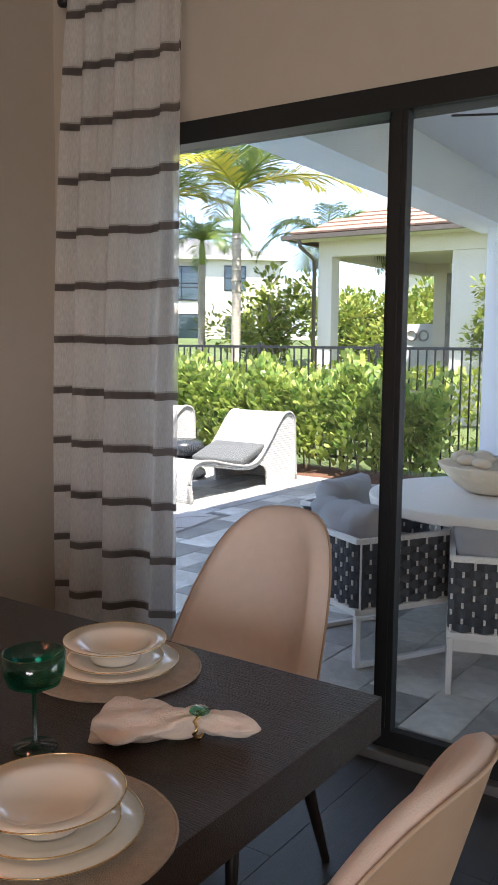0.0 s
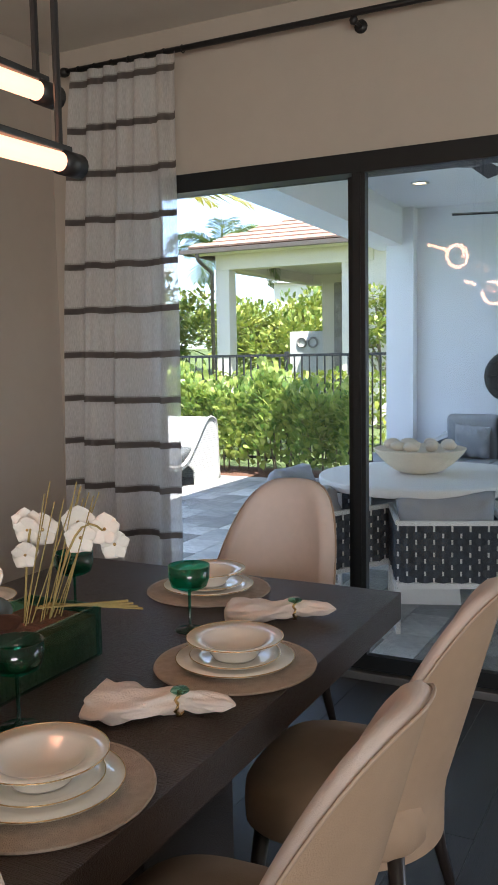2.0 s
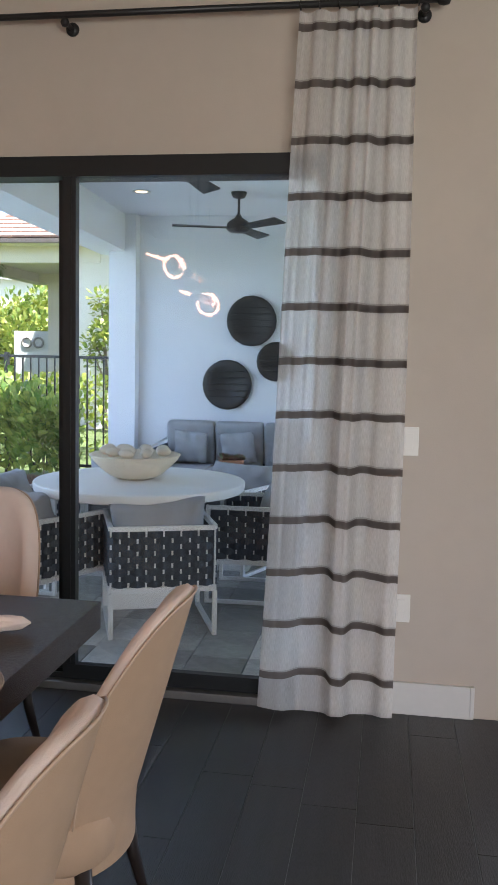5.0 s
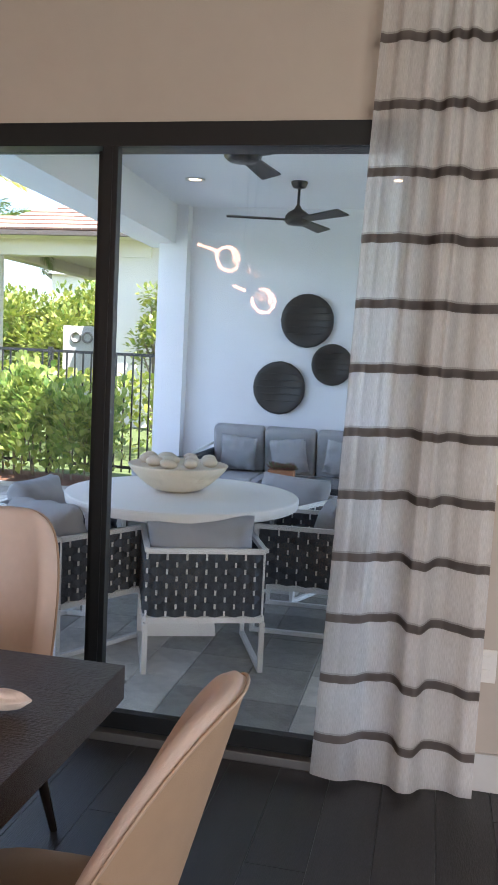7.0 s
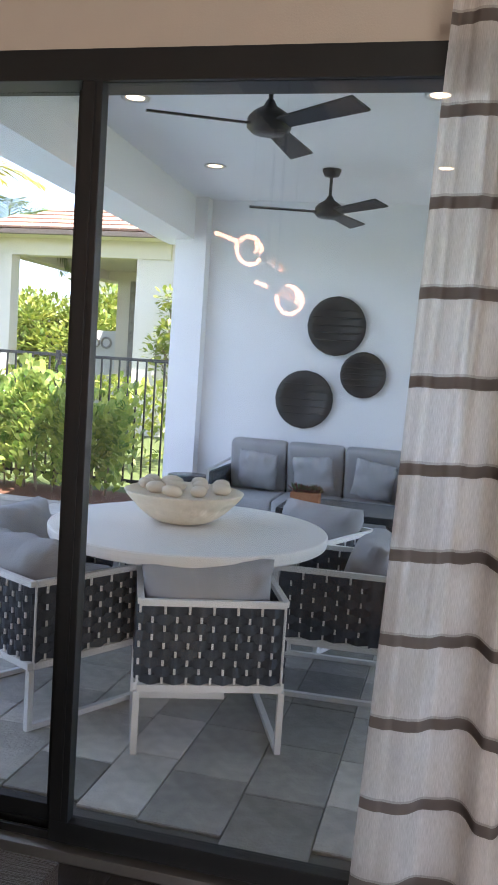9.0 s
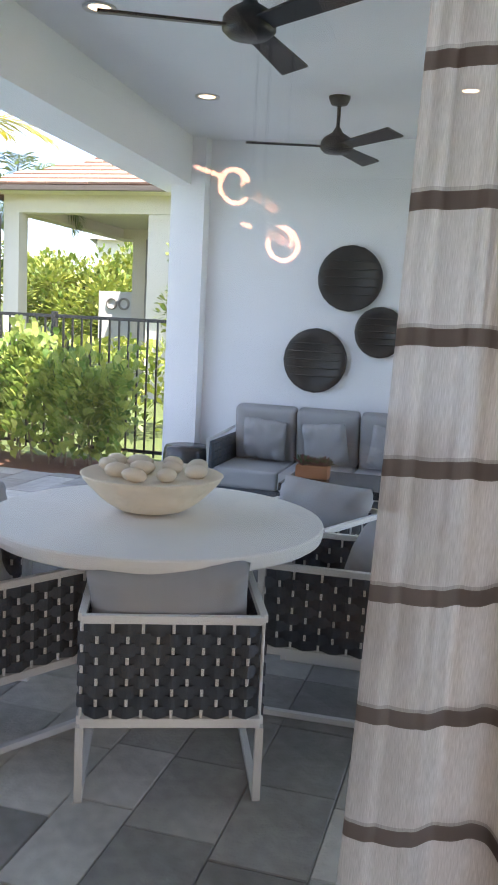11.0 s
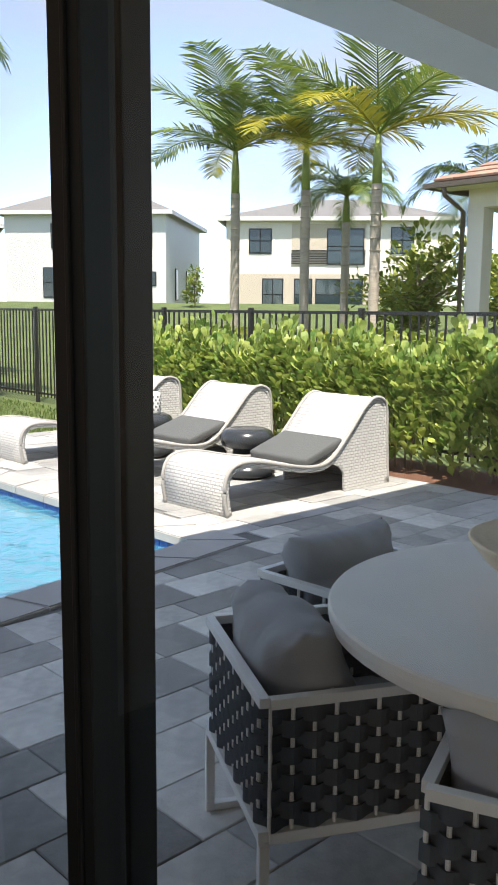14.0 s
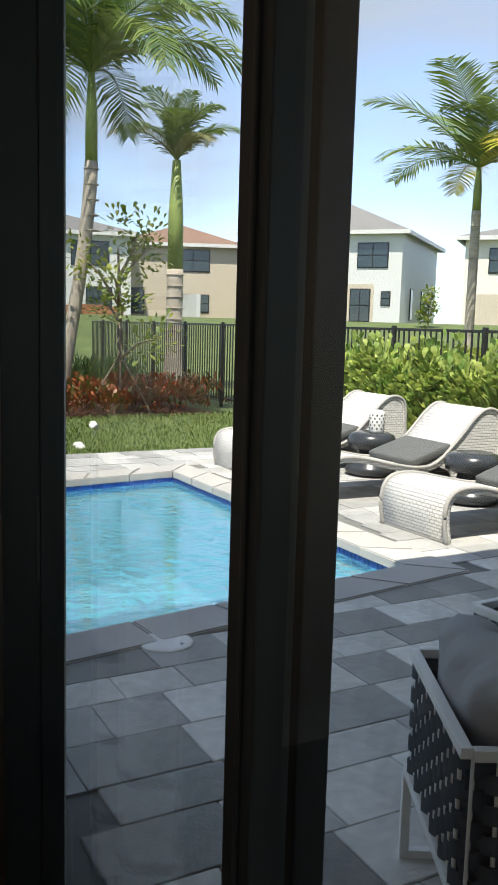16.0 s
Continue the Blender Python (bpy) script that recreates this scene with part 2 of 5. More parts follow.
M_PALMB = leafy("dry_palm_leaf", (0.22, 0.20, 0.10), (0.16, 0.17, 0.06), 0.6, 0.2)
M_TREE = leafy("tree_leaf", (0.11, 0.19, 0.03), (0.34, 0.36, 0.06), 0.5, 0.3)
M_CROTON = leafy("croton_leaf", (0.38, 0.07, 0.03), (0.09, 0.13, 0.03), 0.45, 0.2)
M_BLADE = leafy("grass_blade", (0.095, 0.155, 0.03), (0.17, 0.23, 0.05), 0.6, 0.3)
M_CURTAIN = curtain_cloth()
M_PANE = clear_glass("door_glass", (0.965, 0.972, 0.968), 0.9)
M_GREEN = clear_glass("emerald_glass", (0.14, 0.62, 0.50), 1.0, 0.02, 1.6)
M_VASE = clear_glass("green_vase_glass", (0.45, 0.76, 0.66), 1.0, 0.0, 1.55)
M_LED = glow("warm_led", (1.0, 0.43, 0.24), 0.5)
M_RING = glow("warm_led_ring", (1.0, 0.45, 0.26), 3.4)
M_DOWN = glow("warm_downlight", (1.0, 0.70, 0.42), 1.0)


# ---- mesh helpers ----
def thing(name, label, category, group="", kind="", at=None):
    ob = new(name)
    ob.empty_display_size = 0.1
    if at is not None:
        ob.matrix_basis = at
    return tagged(ob, label, category, group, kind)


def mesh_of(name, bm, material, smooth=False):
    me = bpy.data.meshes.new(name)
    bm.normal_update()
    bm.to_mesh(me)
    bm.free()
    me.materials.append(material)
    if smooth:
        me.polygons.foreach_set("use_smooth", [True] * len(me.polygons))
    return me


def part(name, bm, material, parent=None, label="", smooth=False, m=None):
    ob = new(name, mesh_of(name, bm, material, smooth))
    ob.parent = parent
    if m is not None:
        ob.matrix_basis = m
    return tagged(ob, label)


def setting(name, bm, material, label, category, smooth=False):
    return tagged(part(name, bm, material, None, "", smooth), label, category, "", "structure")


def box(x0, y0, z0, x1, y1, z1, bevel=0.0, bm=None, seg=2):
    out = bm or bmesh.new()
    r = bmesh.ops.create_cube(out, size=1.0)
    for v in r["verts"]:
        v.co = Vector(((x0, x1)[v.co.x > 0], (y0, y1)[v.co.y > 0], (z0, z1)[v.co.z > 0]))
    if bevel:
        es = list({e for v in r["verts"] for e in v.link_edges})
        bmesh.ops.bevel(out, geom=es, offset=bevel, segments=seg, profile=0.7, affect="EDGES")
    return out


def tube(points, radius, seg=10, bm=None, closed=False, cap=True):
    """A round tube along points; radius is a number or one for each point."""
    out = bm or bmesh.new()
    pts = [Vector(p) for p in points]
    rings = []
    for i, p in enumerate(pts):
        a = pts[(i - 1) % len(pts)] if closed or i else p
        b = pts[(i + 1) % len(pts)] if closed or i < len(pts) - 1 else p
        q = (b - a).to_track_quat("Z", "Y")
        r = radius[i] if isinstance(radius, (list, tuple)) else radius
        rings.append([out.verts.new(p + q @ Vector((r * math.cos(k * math.tau / seg), r * math.sin(k * math.tau / seg), 0))) for k in range(seg)])
    n = len(rings)
    for i in range(n if closed else n - 1):
        for k in range(seg):
            out.faces.new((rings[i][k], rings[i][(k + 1) % seg], rings[(i + 1) % n][(k + 1) % seg], rings[(i + 1) % n][k]))
    if cap and not closed:
        out.faces.new(rings[0][::-1])
        out.faces.new(rings[-1])
    return out


def lathe(profile, seg=32, bm=None, wobble=0.0):
    """A turned shape from (radius, height) pairs."""
    out = bm or bmesh.new()
    rings = []
    for r, z in profile:
        if r < 1e-5:
            rings.append([out.verts.new((0, 0, z))])
        else:
            rings.append([out.verts.new((r * (1 + wobble * math.sin(k * 3.7 + z * 20)) * math.cos(k * math.tau / seg), r * (1 + wobble * math.sin(k * 2.3)) * math.sin(k * math.tau / seg), z)) for k in range(seg)])
    for a, b in zip(rings, rings[1:]):
        for k in range(seg):
            j = (k + 1) % seg
            if len(a) == 1 and len(b) > 1:
                out.faces.new((a[0], b[j], b[k]))
            elif len(b) == 1 and len(a) > 1:
                out.faces.new((a[k], a[j], b[0]))
            elif len(a) > 1:
                out.faces.new((a[k], a[j], b[j], b[k]))
    return out


def sheet(f, nu, nv, bm=None, uv=None):
    """A surface from f(u, v), u and v from 0 to 1."""
    out = bm or bmesh.new()
    g = [[out.verts.new(f(i / nu, j / nv)) for j in range(nv + 1)] for i in range(nu + 1)]
    for i in range(nu):
        for j in range(nv):
            out.faces.new((g[i][j], g[i + 1][j], g[i + 1][j + 1], g[i][j + 1]))
    return out


def thick(bm, d):
    bmesh.ops.recalc_face_normals(bm, faces=bm.faces)
    bmesh.ops.solidify(bm, geom=bm.faces[:], thickness=d)
    return bm


def pillow_mesh(w, h, d, puff=0.9, creases=0.006, seed=0):
    """A soft cushion, w wide, h high, d thick, pinched at its corners."""
    rng = random.Random(seed)
    ph = [rng.uniform(0, 6) for _ in range(6)]

    def surf(side):
        def f(u, v):
            x, z = (u - 0.5) * 2, (v - 0.5) * 2
            e = max(0.0, (1 - abs(x) ** 2.6)) ** 0.45 * max(0.0, (1 - abs(z) ** 2.6)) ** 0.45
            pin = 1 - 0.05 * (1 - abs(x) ** 2) * abs(z) ** 3 - 0.0
            pinx = 1 - 0.05 * (1 - abs(z) ** 2) * abs(x) ** 3
            cr = creases * (math.sin(9 * x + ph[0] + 2 * z) * abs(z) ** 2 + math.sin(7 * z + ph[1] - 3 * x) * abs(x) ** 2)
            cr += 0.5 * creases * (math.sin(34 * x + ph[2] + 3 * math.sin(5 * x)) * abs(z) ** 5 + math.sin(30 * z + ph[3]) * abs(x) ** 5)
            return Vector((x * w / 2 * pinx, side * (d / 2 * e * puff + cr * (e > 0.02)), z * h / 2 * pin))
        return f
    out = sheet(surf(1), 44, 24)
    sheet(surf(-1), 44, 24, out)
    bmesh.ops.remove_doubles(out, verts=out.verts, dist=0.0006)
    bmesh.ops.recalc_face_normals(out, faces=out.faces)
    return out


# ---- setting: dining room ----
FLOOR, PATIO, CEIL = 0.02, -0.03, 3.05
WY, WY2 = 4.42, 4.53          # inner and outer face of the door wall
DX0, DX1, DTOP = -2.52, -0.22, 2.36
bm = box(-3.25, WY, -0.2, DX0 - 0.10, WY2, CEIL)
box(DX0 - 0.10, WY, 2.275, DX0, WY2, CEIL, bm=bm)
box(DX1, WY, -0.2, 0.40, WY2, CEIL, bm=bm)
box(DX0, WY, DTOP, DX1, WY2, CEIL, bm=bm)
setting("wall_north", bm, M_WALL, "greige painted wall around the sliding glass door", "wall")
setting("wall_west", box(-3.25, -3.2, -0.2, -3.05, WY, CEIL), M_WALL, "greige painted side wall of the dining room", "wall")
bm = box(-3.25, -3.4, -0.2, 0.9, -3.2, CEIL)
box(4.3, -3.4, -0.2, 6.2, -3.2, CEIL, bm=bm)
box(0.9, -3.4, -0.2, 4.3, -3.2, 0.5, bm=bm)
box(0.9, -3.4, 2.6, 4.3, -3.2, CEIL, bm=bm)
setting("wall_south", bm, M_WALL, "greige painted back wall", "wall")
bm = box(0.40, WY + 0.004, -0.2, 0.52, 5.55, CEIL)
setting("wall_return", bm, M_WALL, "greige painted wall return beside the door wall", "wall")
bm = box(0.52, 5.35, -0.2, 6.2, 5.55, 0.1)
box(0.52, 5.35, 2.4, 6.2, 5.55, CEIL, bm=bm)
box(0.52, 5.35, 0.1, 1.4, 5.55, 2.4, bm=bm)
box(5.4, 5.35, 0.1, 6.2, 5.55, 2.4, bm=bm)
setting("wall_great_room", bm, M_WALL, "greige painted wall of the great room with a wide opening", "wall")
setting("wall_east", box(6.2, -3.4, -0.2, 6.4, 5.55, CEIL), M_WALL, "greige painted far wall of the great room", "wall")
setting("ceiling", box(-3.25, -3.4, CEIL, 6.4, 4.53, CEIL + 0.2), M_CEIL, "plain painted dining room ceiling", "ceiling")
setting("ceiling_great_room", box(0.40, 4.53, CEIL, 6.4, 5.55, CEIL + 0.2), M_CEIL, "plain painted great room ceiling", "ceiling")
bm = box(-3.25, -3.4, -0.12, 6.4, 4.40, FLOOR - 0.004)
box(0.40, 4.40, -0.12, 6.4, 5.55, FLOOR - 0.004, bm=bm)
floor_ob = setting("floor", bm, M_GAP, "dark stained oak plank floor", "floor")
bm = box(-3.05, 4.402, FLOOR, DX0 - 0.06, WY, FLOOR + 0.14, 0.004)
box(-0.16, 4.402, FLOOR, 0.40, WY, FLOOR + 0.14, 0.004, bm)
box(0.40, 4.402, FLOOR, 0.418, 5.3, FLOOR + 0.14, 0.004, bm)
box(-3.05, -3.2, FLOOR, -3.032, 4.402, FLOOR + 0.14, 0.004, bm)
setting("baseboard", bm, M_TRIMW, "white painted baseboard along the walls", "baseboard")
for nm, energy, size, size_y, eye, target in (("great_room_daylight", 8, 3.8, 2.2, (3.4, 5.45, 1.25), (3.0, 0.0, 1.0)), ("south_window_daylight", 36, 3.3, 2.0, (2.6, -3.28, 1.55), (0.2, 4.0, 1.7))):
    win = new(nm, bpy.data.lights.new(nm, "AREA"))
    win.data.shape, win.data.size, win.data.size_y, win.data.energy, win.data.color = "RECTANGLE", size, size_y, energy, (1.0, 0.93, 0.84)
    win.matrix_world = look(eye, target)
w2 = thing("window_1", "dark framed wide window in the back wall", "window", "", "structure")
for q in ((0.9, 0.5, 4.3, 0.58), (0.9, 2.52, 4.3, 2.6), (0.9, 0.58, 0.98, 2.52), (4.22, 0.58, 4.3, 2.52), (2.56, 0.58, 2.64, 2.52)):
    part("window_frame", box(q[0], -3.25, q[1], q[2], -3.21, q[3], 0.003), M_BRONZE, w2)

# sliding glass door
door = thing("door_1", "dark bronze two-panel sliding glass door, closed", "sliding door", "", "structure")
part("head", box(DX0, 4.385, 2.275, DX1, 4.52, DTOP, 0.003), M_BRONZE, door)
part("jamb", box(DX0 - 0.10, 4.385, FLOOR, DX0 + 0.07, 4.52, 2.275, 0.003), M_BRONZE, door)
part("jamb", box(DX1 - 0.07, 4.385, FLOOR, DX1, 4.52, 2.275, 0.003), M_BRONZE, door)
track = part("track", box(DX0, 4.36, FLOOR, DX1, 4.55, FLOOR + 0.035, 0.004), M_ALU, door, "aluminium floor track")
for y in (4.405, 4.458, 4.508):
    part("rail", box(DX0, y, FLOOR + 0.035, DX1, y + 0.012, FLOOR + 0.06, 0.002), M_BRONZE, track)


def door_panel(x0, x1, y, st0, st1, dep):
    leaf = part("panel", box(x0, y - dep, FLOOR + 0.045, x1, y + dep, FLOOR + 0.11, 0.003), M_BRONZE, door)
    part("stile", box(x0, y - dep - 0.001, FLOOR + 0.11, x0 + st0, y + dep + 0.001, 2.275, 0.003), M_BRONZE, leaf)
    part("stile", box(x1 - st1, y - dep - 0.001, FLOOR + 0.11, x1, y + dep + 0.001, 2.275, 0.003), M_BRONZE, leaf)
    g = part("pane", box(x0 + st0 - 0.006, y - 0.004, FLOOR + 0.11, x1 - st1 + 0.006, y + 0.004, 2.275), M_PANE, leaf)
    g.visible_shadow = False
    return leaf


left_leaf = door_panel(DX0 + 0.05, -1.378, 4.487, 0.025, 0.064, 0.02)
part("pull_handle", box(DX0 + 0.052, 4.455, 0.90, DX0 + 0.072, 4.466, 1.09, 0.003), M_BLACK, left_leaf, "flush black pull handle")
right_leaf = door_panel(-1.394, DX1 - 0.05, 4.407, 0.060, 0.03, 0.021)
part("interlock", box(-1.362, 4.380, FLOOR + 0.12, -1.354, 4.385, 2.27, 0.002), M_BRONZE, right_leaf)


# ---- curtains ----
def fold(w):
    """A flattened pleat wave: broad faces with quick turns between them."""
    return math.tanh(1.9 * math.sin(w * math.tau)) / 0.956


def curtain(top0, top1, bot0, bot1, y, pleats, sweeps, seed, span=(0.0, 1.0), back=0.0, ztop=2.885, zbot=0.04):
    """A striped cloth: many small pleats at the rod that run together into a few wide folds at the hem."""
    rng = random.Random(seed)
    p0, p1, p2 = rng.random(), rng.random(), rng.random()
    uvs = []

    def f(a, v):
        u = span[0] + (span[1] - span[0]) * a
        z = zbot + (ztop - zbot) * v
        k = (1 - v) ** 0.75
        up = fold(u * pleats + p0 + 0.16 * math.sin(u * 9 + seed))
        lo = fold(u * sweeps + p1 + 0.10 * math.sin(u * 7 + 2 * v + seed))
        mid = fold(u * (pleats * 0.6) + p2)
        depth = 0.024 * (1 - k) * up + 0.048 * k * lo + 0.016 * math.sin(math.pi * v) * mid
        x = (top0 + (top1 - top0) * u) * v + (bot0 + (bot1 - bot0) * u) * (1 - v) + 0.010 * k * math.cos((u * sweeps + p1) * math.tau) + 0.004 * math.sin(6 * v + 5 * u)
        pinch = math.exp(-((1 - v) / 0.035) ** 2)
        sag = 0.006 * k * math.sin(u * 6 + 1 + seed) + 0.003 * up * (1 - k)
        uvs.append((u * 1.05, z - 0.2 + sag))
        return Vector((x, y + back - depth * (1 - 0.4 * pinch) - 0.04 * k * math.sin(u * math.pi), z + (0.012 * lo if v == 0 else 0)))
    b = sheet(f, max(24, int(pleats * 16 * (span[1] - span[0]))), 60)
    b.verts.index_update()
    layer = b.loops.layers.uv.new("UVMap")
    for face in b.faces:
        for lp in face.loops:
            lp[layer].uv = uvs[lp.vert.index]
    return b


def hang_curtain(label, top0, top1, bot0, bot1, y, pleats, sweeps, seed, gathered):
    c = thing("curtain", label, "curtain", "striped curtains")
    part("cloth", curtain(top0, top1, bot0, bot1, y, pleats, sweeps, seed), M_CURTAIN, c, "", True)
    part("gathered_fold", curtain(top0, top1, bot0, bot1, y, pleats, sweeps, seed, gathered, 0.012), M_CURTAIN, c, "second layer of gathered cloth", True)
    for i in range(pleats + 1):
        x = top0 + (top1 - top0) * (i / pleats)
        part("curtain_ring", tube([(x, (4.335 if y < 5 else y) + 0.017 * math.cos(k * math.tau / 12), 2.912 + 0.017 * math.sin(k * math.tau / 12)) for k in range(12)], 0.003, 6, closed=True), M_BLACK, c, "black metal ring")


hang_curtain("white sheer curtain with grey stripes beside the corner", -2.80, -2.20, -2.97, -2.22, 4.285, 6, 3.0, 3, (0.0, 0.79))
hang_curtain("white sheer curtain with grey stripes flaring to the floor", -0.385, 0.075, -0.50, 0.075, 4.325, 6, 2.2, 8, (0.3, 1.0))
hang_curtain("white sheer curtain with grey stripes in the great room", 0.80, 1.35, 0.72, 1.35, 5.24, 5, 2.5, 5, (0.0, 0.8))

rod = thing("curtain_rod", "black metal curtain rod with ball brackets", "curtain rod")
part("bar", tube([(-2.88, 4.335, 2.915), (0.16, 4.335, 2.915)], 0.0135, 14), M_BLACK, rod, "", True)
for x in (-2.89, 0.17):
    part("finial", lathe([(0, -0.03), (0.02, -0.02), (0.024, 0), (0.02, 0.02), (0, 0.03)], 16), M_BLACK, rod, "", True, pose(x, 4.335, 2.915, 0, 90, 0))
for x in (-2.82, -1.36, 0.10):
    br = part("bracket", tube([(x, 4.42, 2.885), (x, 4.335, 2.885)], 0.009, 10), M_BLACK, rod)
    part("knob", lathe([(0, -0.019), (0.013, -0.015), (0.019, 0), (0.013, 0.015), (0, 0.019)], 14), M_BLACK, br, "", True, pose(x, 4.325, 2.882))
    part("rosette", lathe([(0, 0.0), (0.028, 0), (0.028, 0.01), (0, 0.012)], 16), M_BLACK, br, "", True, pose(x, 4.42, 2.885, 90, 0, 0))

sw = thing("light_switch", "white rocker light switch on the wall", "light switch")
part("plate", box(0.105 - 0.04, 4.411, 1.13, 0.105 + 0.04, 4.42, 1.25, 0.004), M_PLATE, sw)
part("rocker", box(0.105 - 0.017, 4.406, 1.155, 0.105 + 0.017, 4.412, 1.225, 0.002), M_PLATE, sw)
so = thing("wall_outlet", "white double socket low on the wall", "outlet")
part("plate", box(0.10 - 0.037, 4.411, 0.42, 0.10 + 0.037, 4.42, 0.54, 0.004), M_PLATE, so)
for z in (0.455, 0.505):
    part("socket", box(0.10 - 0.016, 4.407, z - 0.014, 0.10 + 0.016, 4.412, z + 0.014, 0.003), M_PLATE, so)


# ---- setting: covered patio ----
LC = 3.03
bm = box(-3.02, 9.90, -0.3, -2.72, 10.30, LC)
setting("wall_patio_pier", bm, M_STUCCO, "white stucco pier at the end of the patio beam", "wall")
setting("wall_patio_far", box(-2.72, 10.05, -0.3, 3.4, 10.30, LC), M_STUCCO, "white stucco far wall of the covered patio", "wall")
bm = box(-3.25, WY2, -0.3, DX0 - 0.02, WY2 + 0.02, LC)
box(DX1, WY2, -0.3, 0.40, WY2 + 0.02, LC, bm=bm)
box(DX0, WY2, DTOP, DX1, WY2 + 0.02, LC, bm=bm)
box(0.40, 5.55, -0.3, 1.4, 5.57, LC, bm=bm)
box(5.4, 5.55, -0.3, 6.4, 5.57, LC, bm=bm)
box(1.4, 5.55, 2.4, 5.4, 5.57, LC, bm=bm)
setting("wall_patio_near", bm, M_STUCCO, "white stucco outer face of the house wall", "wall")
bm = bmesh.new()
for y0, y1, xa, xb in ((4.62, 10.30, -2.585, -2.86),):
    vs = [bm.verts.new(p) for p in ((xa - 0.36, y0, 2.64), (xa, y0, 2.64), (xb, y1, 2.64), (xb - 0.36, y1, 2.64), (xa - 0.36, y0, LC), (xa, y0, LC), (xb, y1, LC), (xb - 0.36, y1, LC))]
    for q in ((3, 2, 1, 0), (4, 5, 6, 7), (0, 1, 5, 4), (1, 2, 6, 5), (2, 3, 7, 6), (3, 0, 4, 7)):
        bm.faces.new([vs[i] for i in q])
setting("beam", bm, M_STUCCO, "white stucco beam along the open side of the patio", "beam")
setting("ceiling_patio", box(-3.25, 4.62, LC, 3.4, 10.30, LC + 0.12), M_STUCCO, "smooth white covered patio ceiling", "ceiling")
bm = box(-3.68, -3.6, LC + 0.20, 3.6, 10.6, LC + 0.46)
box(3.6, -3.6, LC + 0.24, 6.8, 5.8, LC + 0.46, bm=bm)
setting("roof", bm, M_ROOFG, "flat-edged roof over house and patio", "roof")
setting("trim", box(-3.71, -3.6, LC + 0.10, -3.68, 10.6, LC + 0.40), M_GUTTER, "bronze eave gutter along the roof", "trim")

# ---- dining furniture ----
TT = 0.78


def dining_chair(m, label):
    """A barrel-backed upholstered chair; it faces local +y."""
    c = thing("dining_chair", label, "chair", "dining chairs", at=m)

    def shell(r, top):
        def f(u, v):
            a = (u - 0.5) * 2
            ang = a * 1.25
            flare = 0.5 + 0.5 * v
            h = 0.34 + (top - 0.34) * v * (1 - 0.78 * abs(a) ** 3.1) if v > 0 else 0.34
            rx, ry = r * (0.86 + 0.14 * flare), r * 0.92
            y = -ry * math.cos(ang) + 0.06 - 0.14 * max(0, (h - 0.45)) / 0.5
            return Vector((rx * math.sin(ang), y, h))
        return f
    nu, layers = 30, []
    fo, fi = shell(0.268, 0.955), shell(0.211, 0.945)
    for j in range(15):
        layers.append([fo(i / nu, j / 14) for i in range(nu + 1)])
    layers.append([fo(i / nu, 1.0).lerp(fi(i / nu, 1.0), 0.3) + Vector((0, 0, 0.014)) for i in range(nu + 1)])
    layers.append([fo(i / nu, 1.0).lerp(fi(i / nu, 1.0), 0.7) + Vector((0, 0, 0.012)) for i in range(nu + 1)])
    for j in range(14, -1, -1):
        layers.append([fi(i / nu, j / 14) for i in range(nu + 1)])
    def skin(rows, cap):
        out = bmesh.new()
        vs = [[out.verts.new(q) for q in row] for row in rows]
        for r0, r1 in zip(vs, vs[1:]):
            for i in range(nu):
                out.faces.new((r0[i], r0[i + 1], r1[i + 1], r1[i]))
        if cap:
            for e in (0, nu):
                for r0 in range(14):
                    out.faces.new([out.verts.new(q) for q in (layers[r0][e], layers[r0 + 1][e], layers[30 - r0][e], layers[31 - r0][e])])
        bmesh.ops.recalc_face_normals(out, faces=out.faces)
        return out
    back = part("backrest", skin(layers[:15], True), M_CREAM, c, "tan outer shell of the back", True)
    part("inner_upholstery", skin(layers[14:], False), M_LINING, back, "pale blush inner upholstery", True)
    f = shell(0.269, 0.957)
    part("piping", tube([f(i / 28, 1.0) + Vector((0, 0, 0.002)) for i in range(29)], 0.0035, 6), M_SEAM, back, "pale piped seam", True)
    g = shell(0.2695, 0.955)
    for s in (0.12, 0.88):
        part("seam", tube([g(s + (0.5 - s) * 0.18 * (1 - j / 10) ** 2, j / 10 * 0.93) for j in range(11)], 0.0028, 5), M_SEAM, back, "pale stitched seam", True)
    b = bmesh.new()
    prof = []
    n = 36
    for z, s in ((0.36, 0.93), (0.375, 0.99), (0.42, 1.0), (0.462, 0.985), (0.482, 0.93), (0.488, 0.6), (0.488, 0.0)):
        prof.append([b.verts.new((0.232 * s * math.copysign(abs(math.cos(k * math.tau / n)) ** 0.6, math.cos(k * math.tau / n)), 0.05 + 0.225 * s * math.copysign(abs(math.sin(k * math.tau / n)) ** 0.6, math.sin(k * math.tau / n)), z)) for k in range(n)])
    for a, d in zip(prof, prof[1:]):
        for k in range(n):
            b.faces.new((a[k], a[(k + 1) % n], d[(k + 1) % n], d[k]))
    b.faces.new(prof[0][::-1])
    bmesh.ops.remove_doubles(b, verts=b.verts, dist=0.0005)
    part("seat", b, M_CREAM, c, "", True)
    for sx, sy in ((-1, -1), (1, -1), (-1, 1), (1, 1)):
        x, y = 0.17 * sx, 0.04 + 0.16 * sy
        part("leg", tube([(x, y, 0.37), (x * 1.12, y + 0.02 * sy, 0.2), (x * 1.28, y + 0.065 * sy, 0.0)], [0.021, 0.017, 0.011], 10), M_LEG, c, "dark tapered wooden leg", True)
    return c


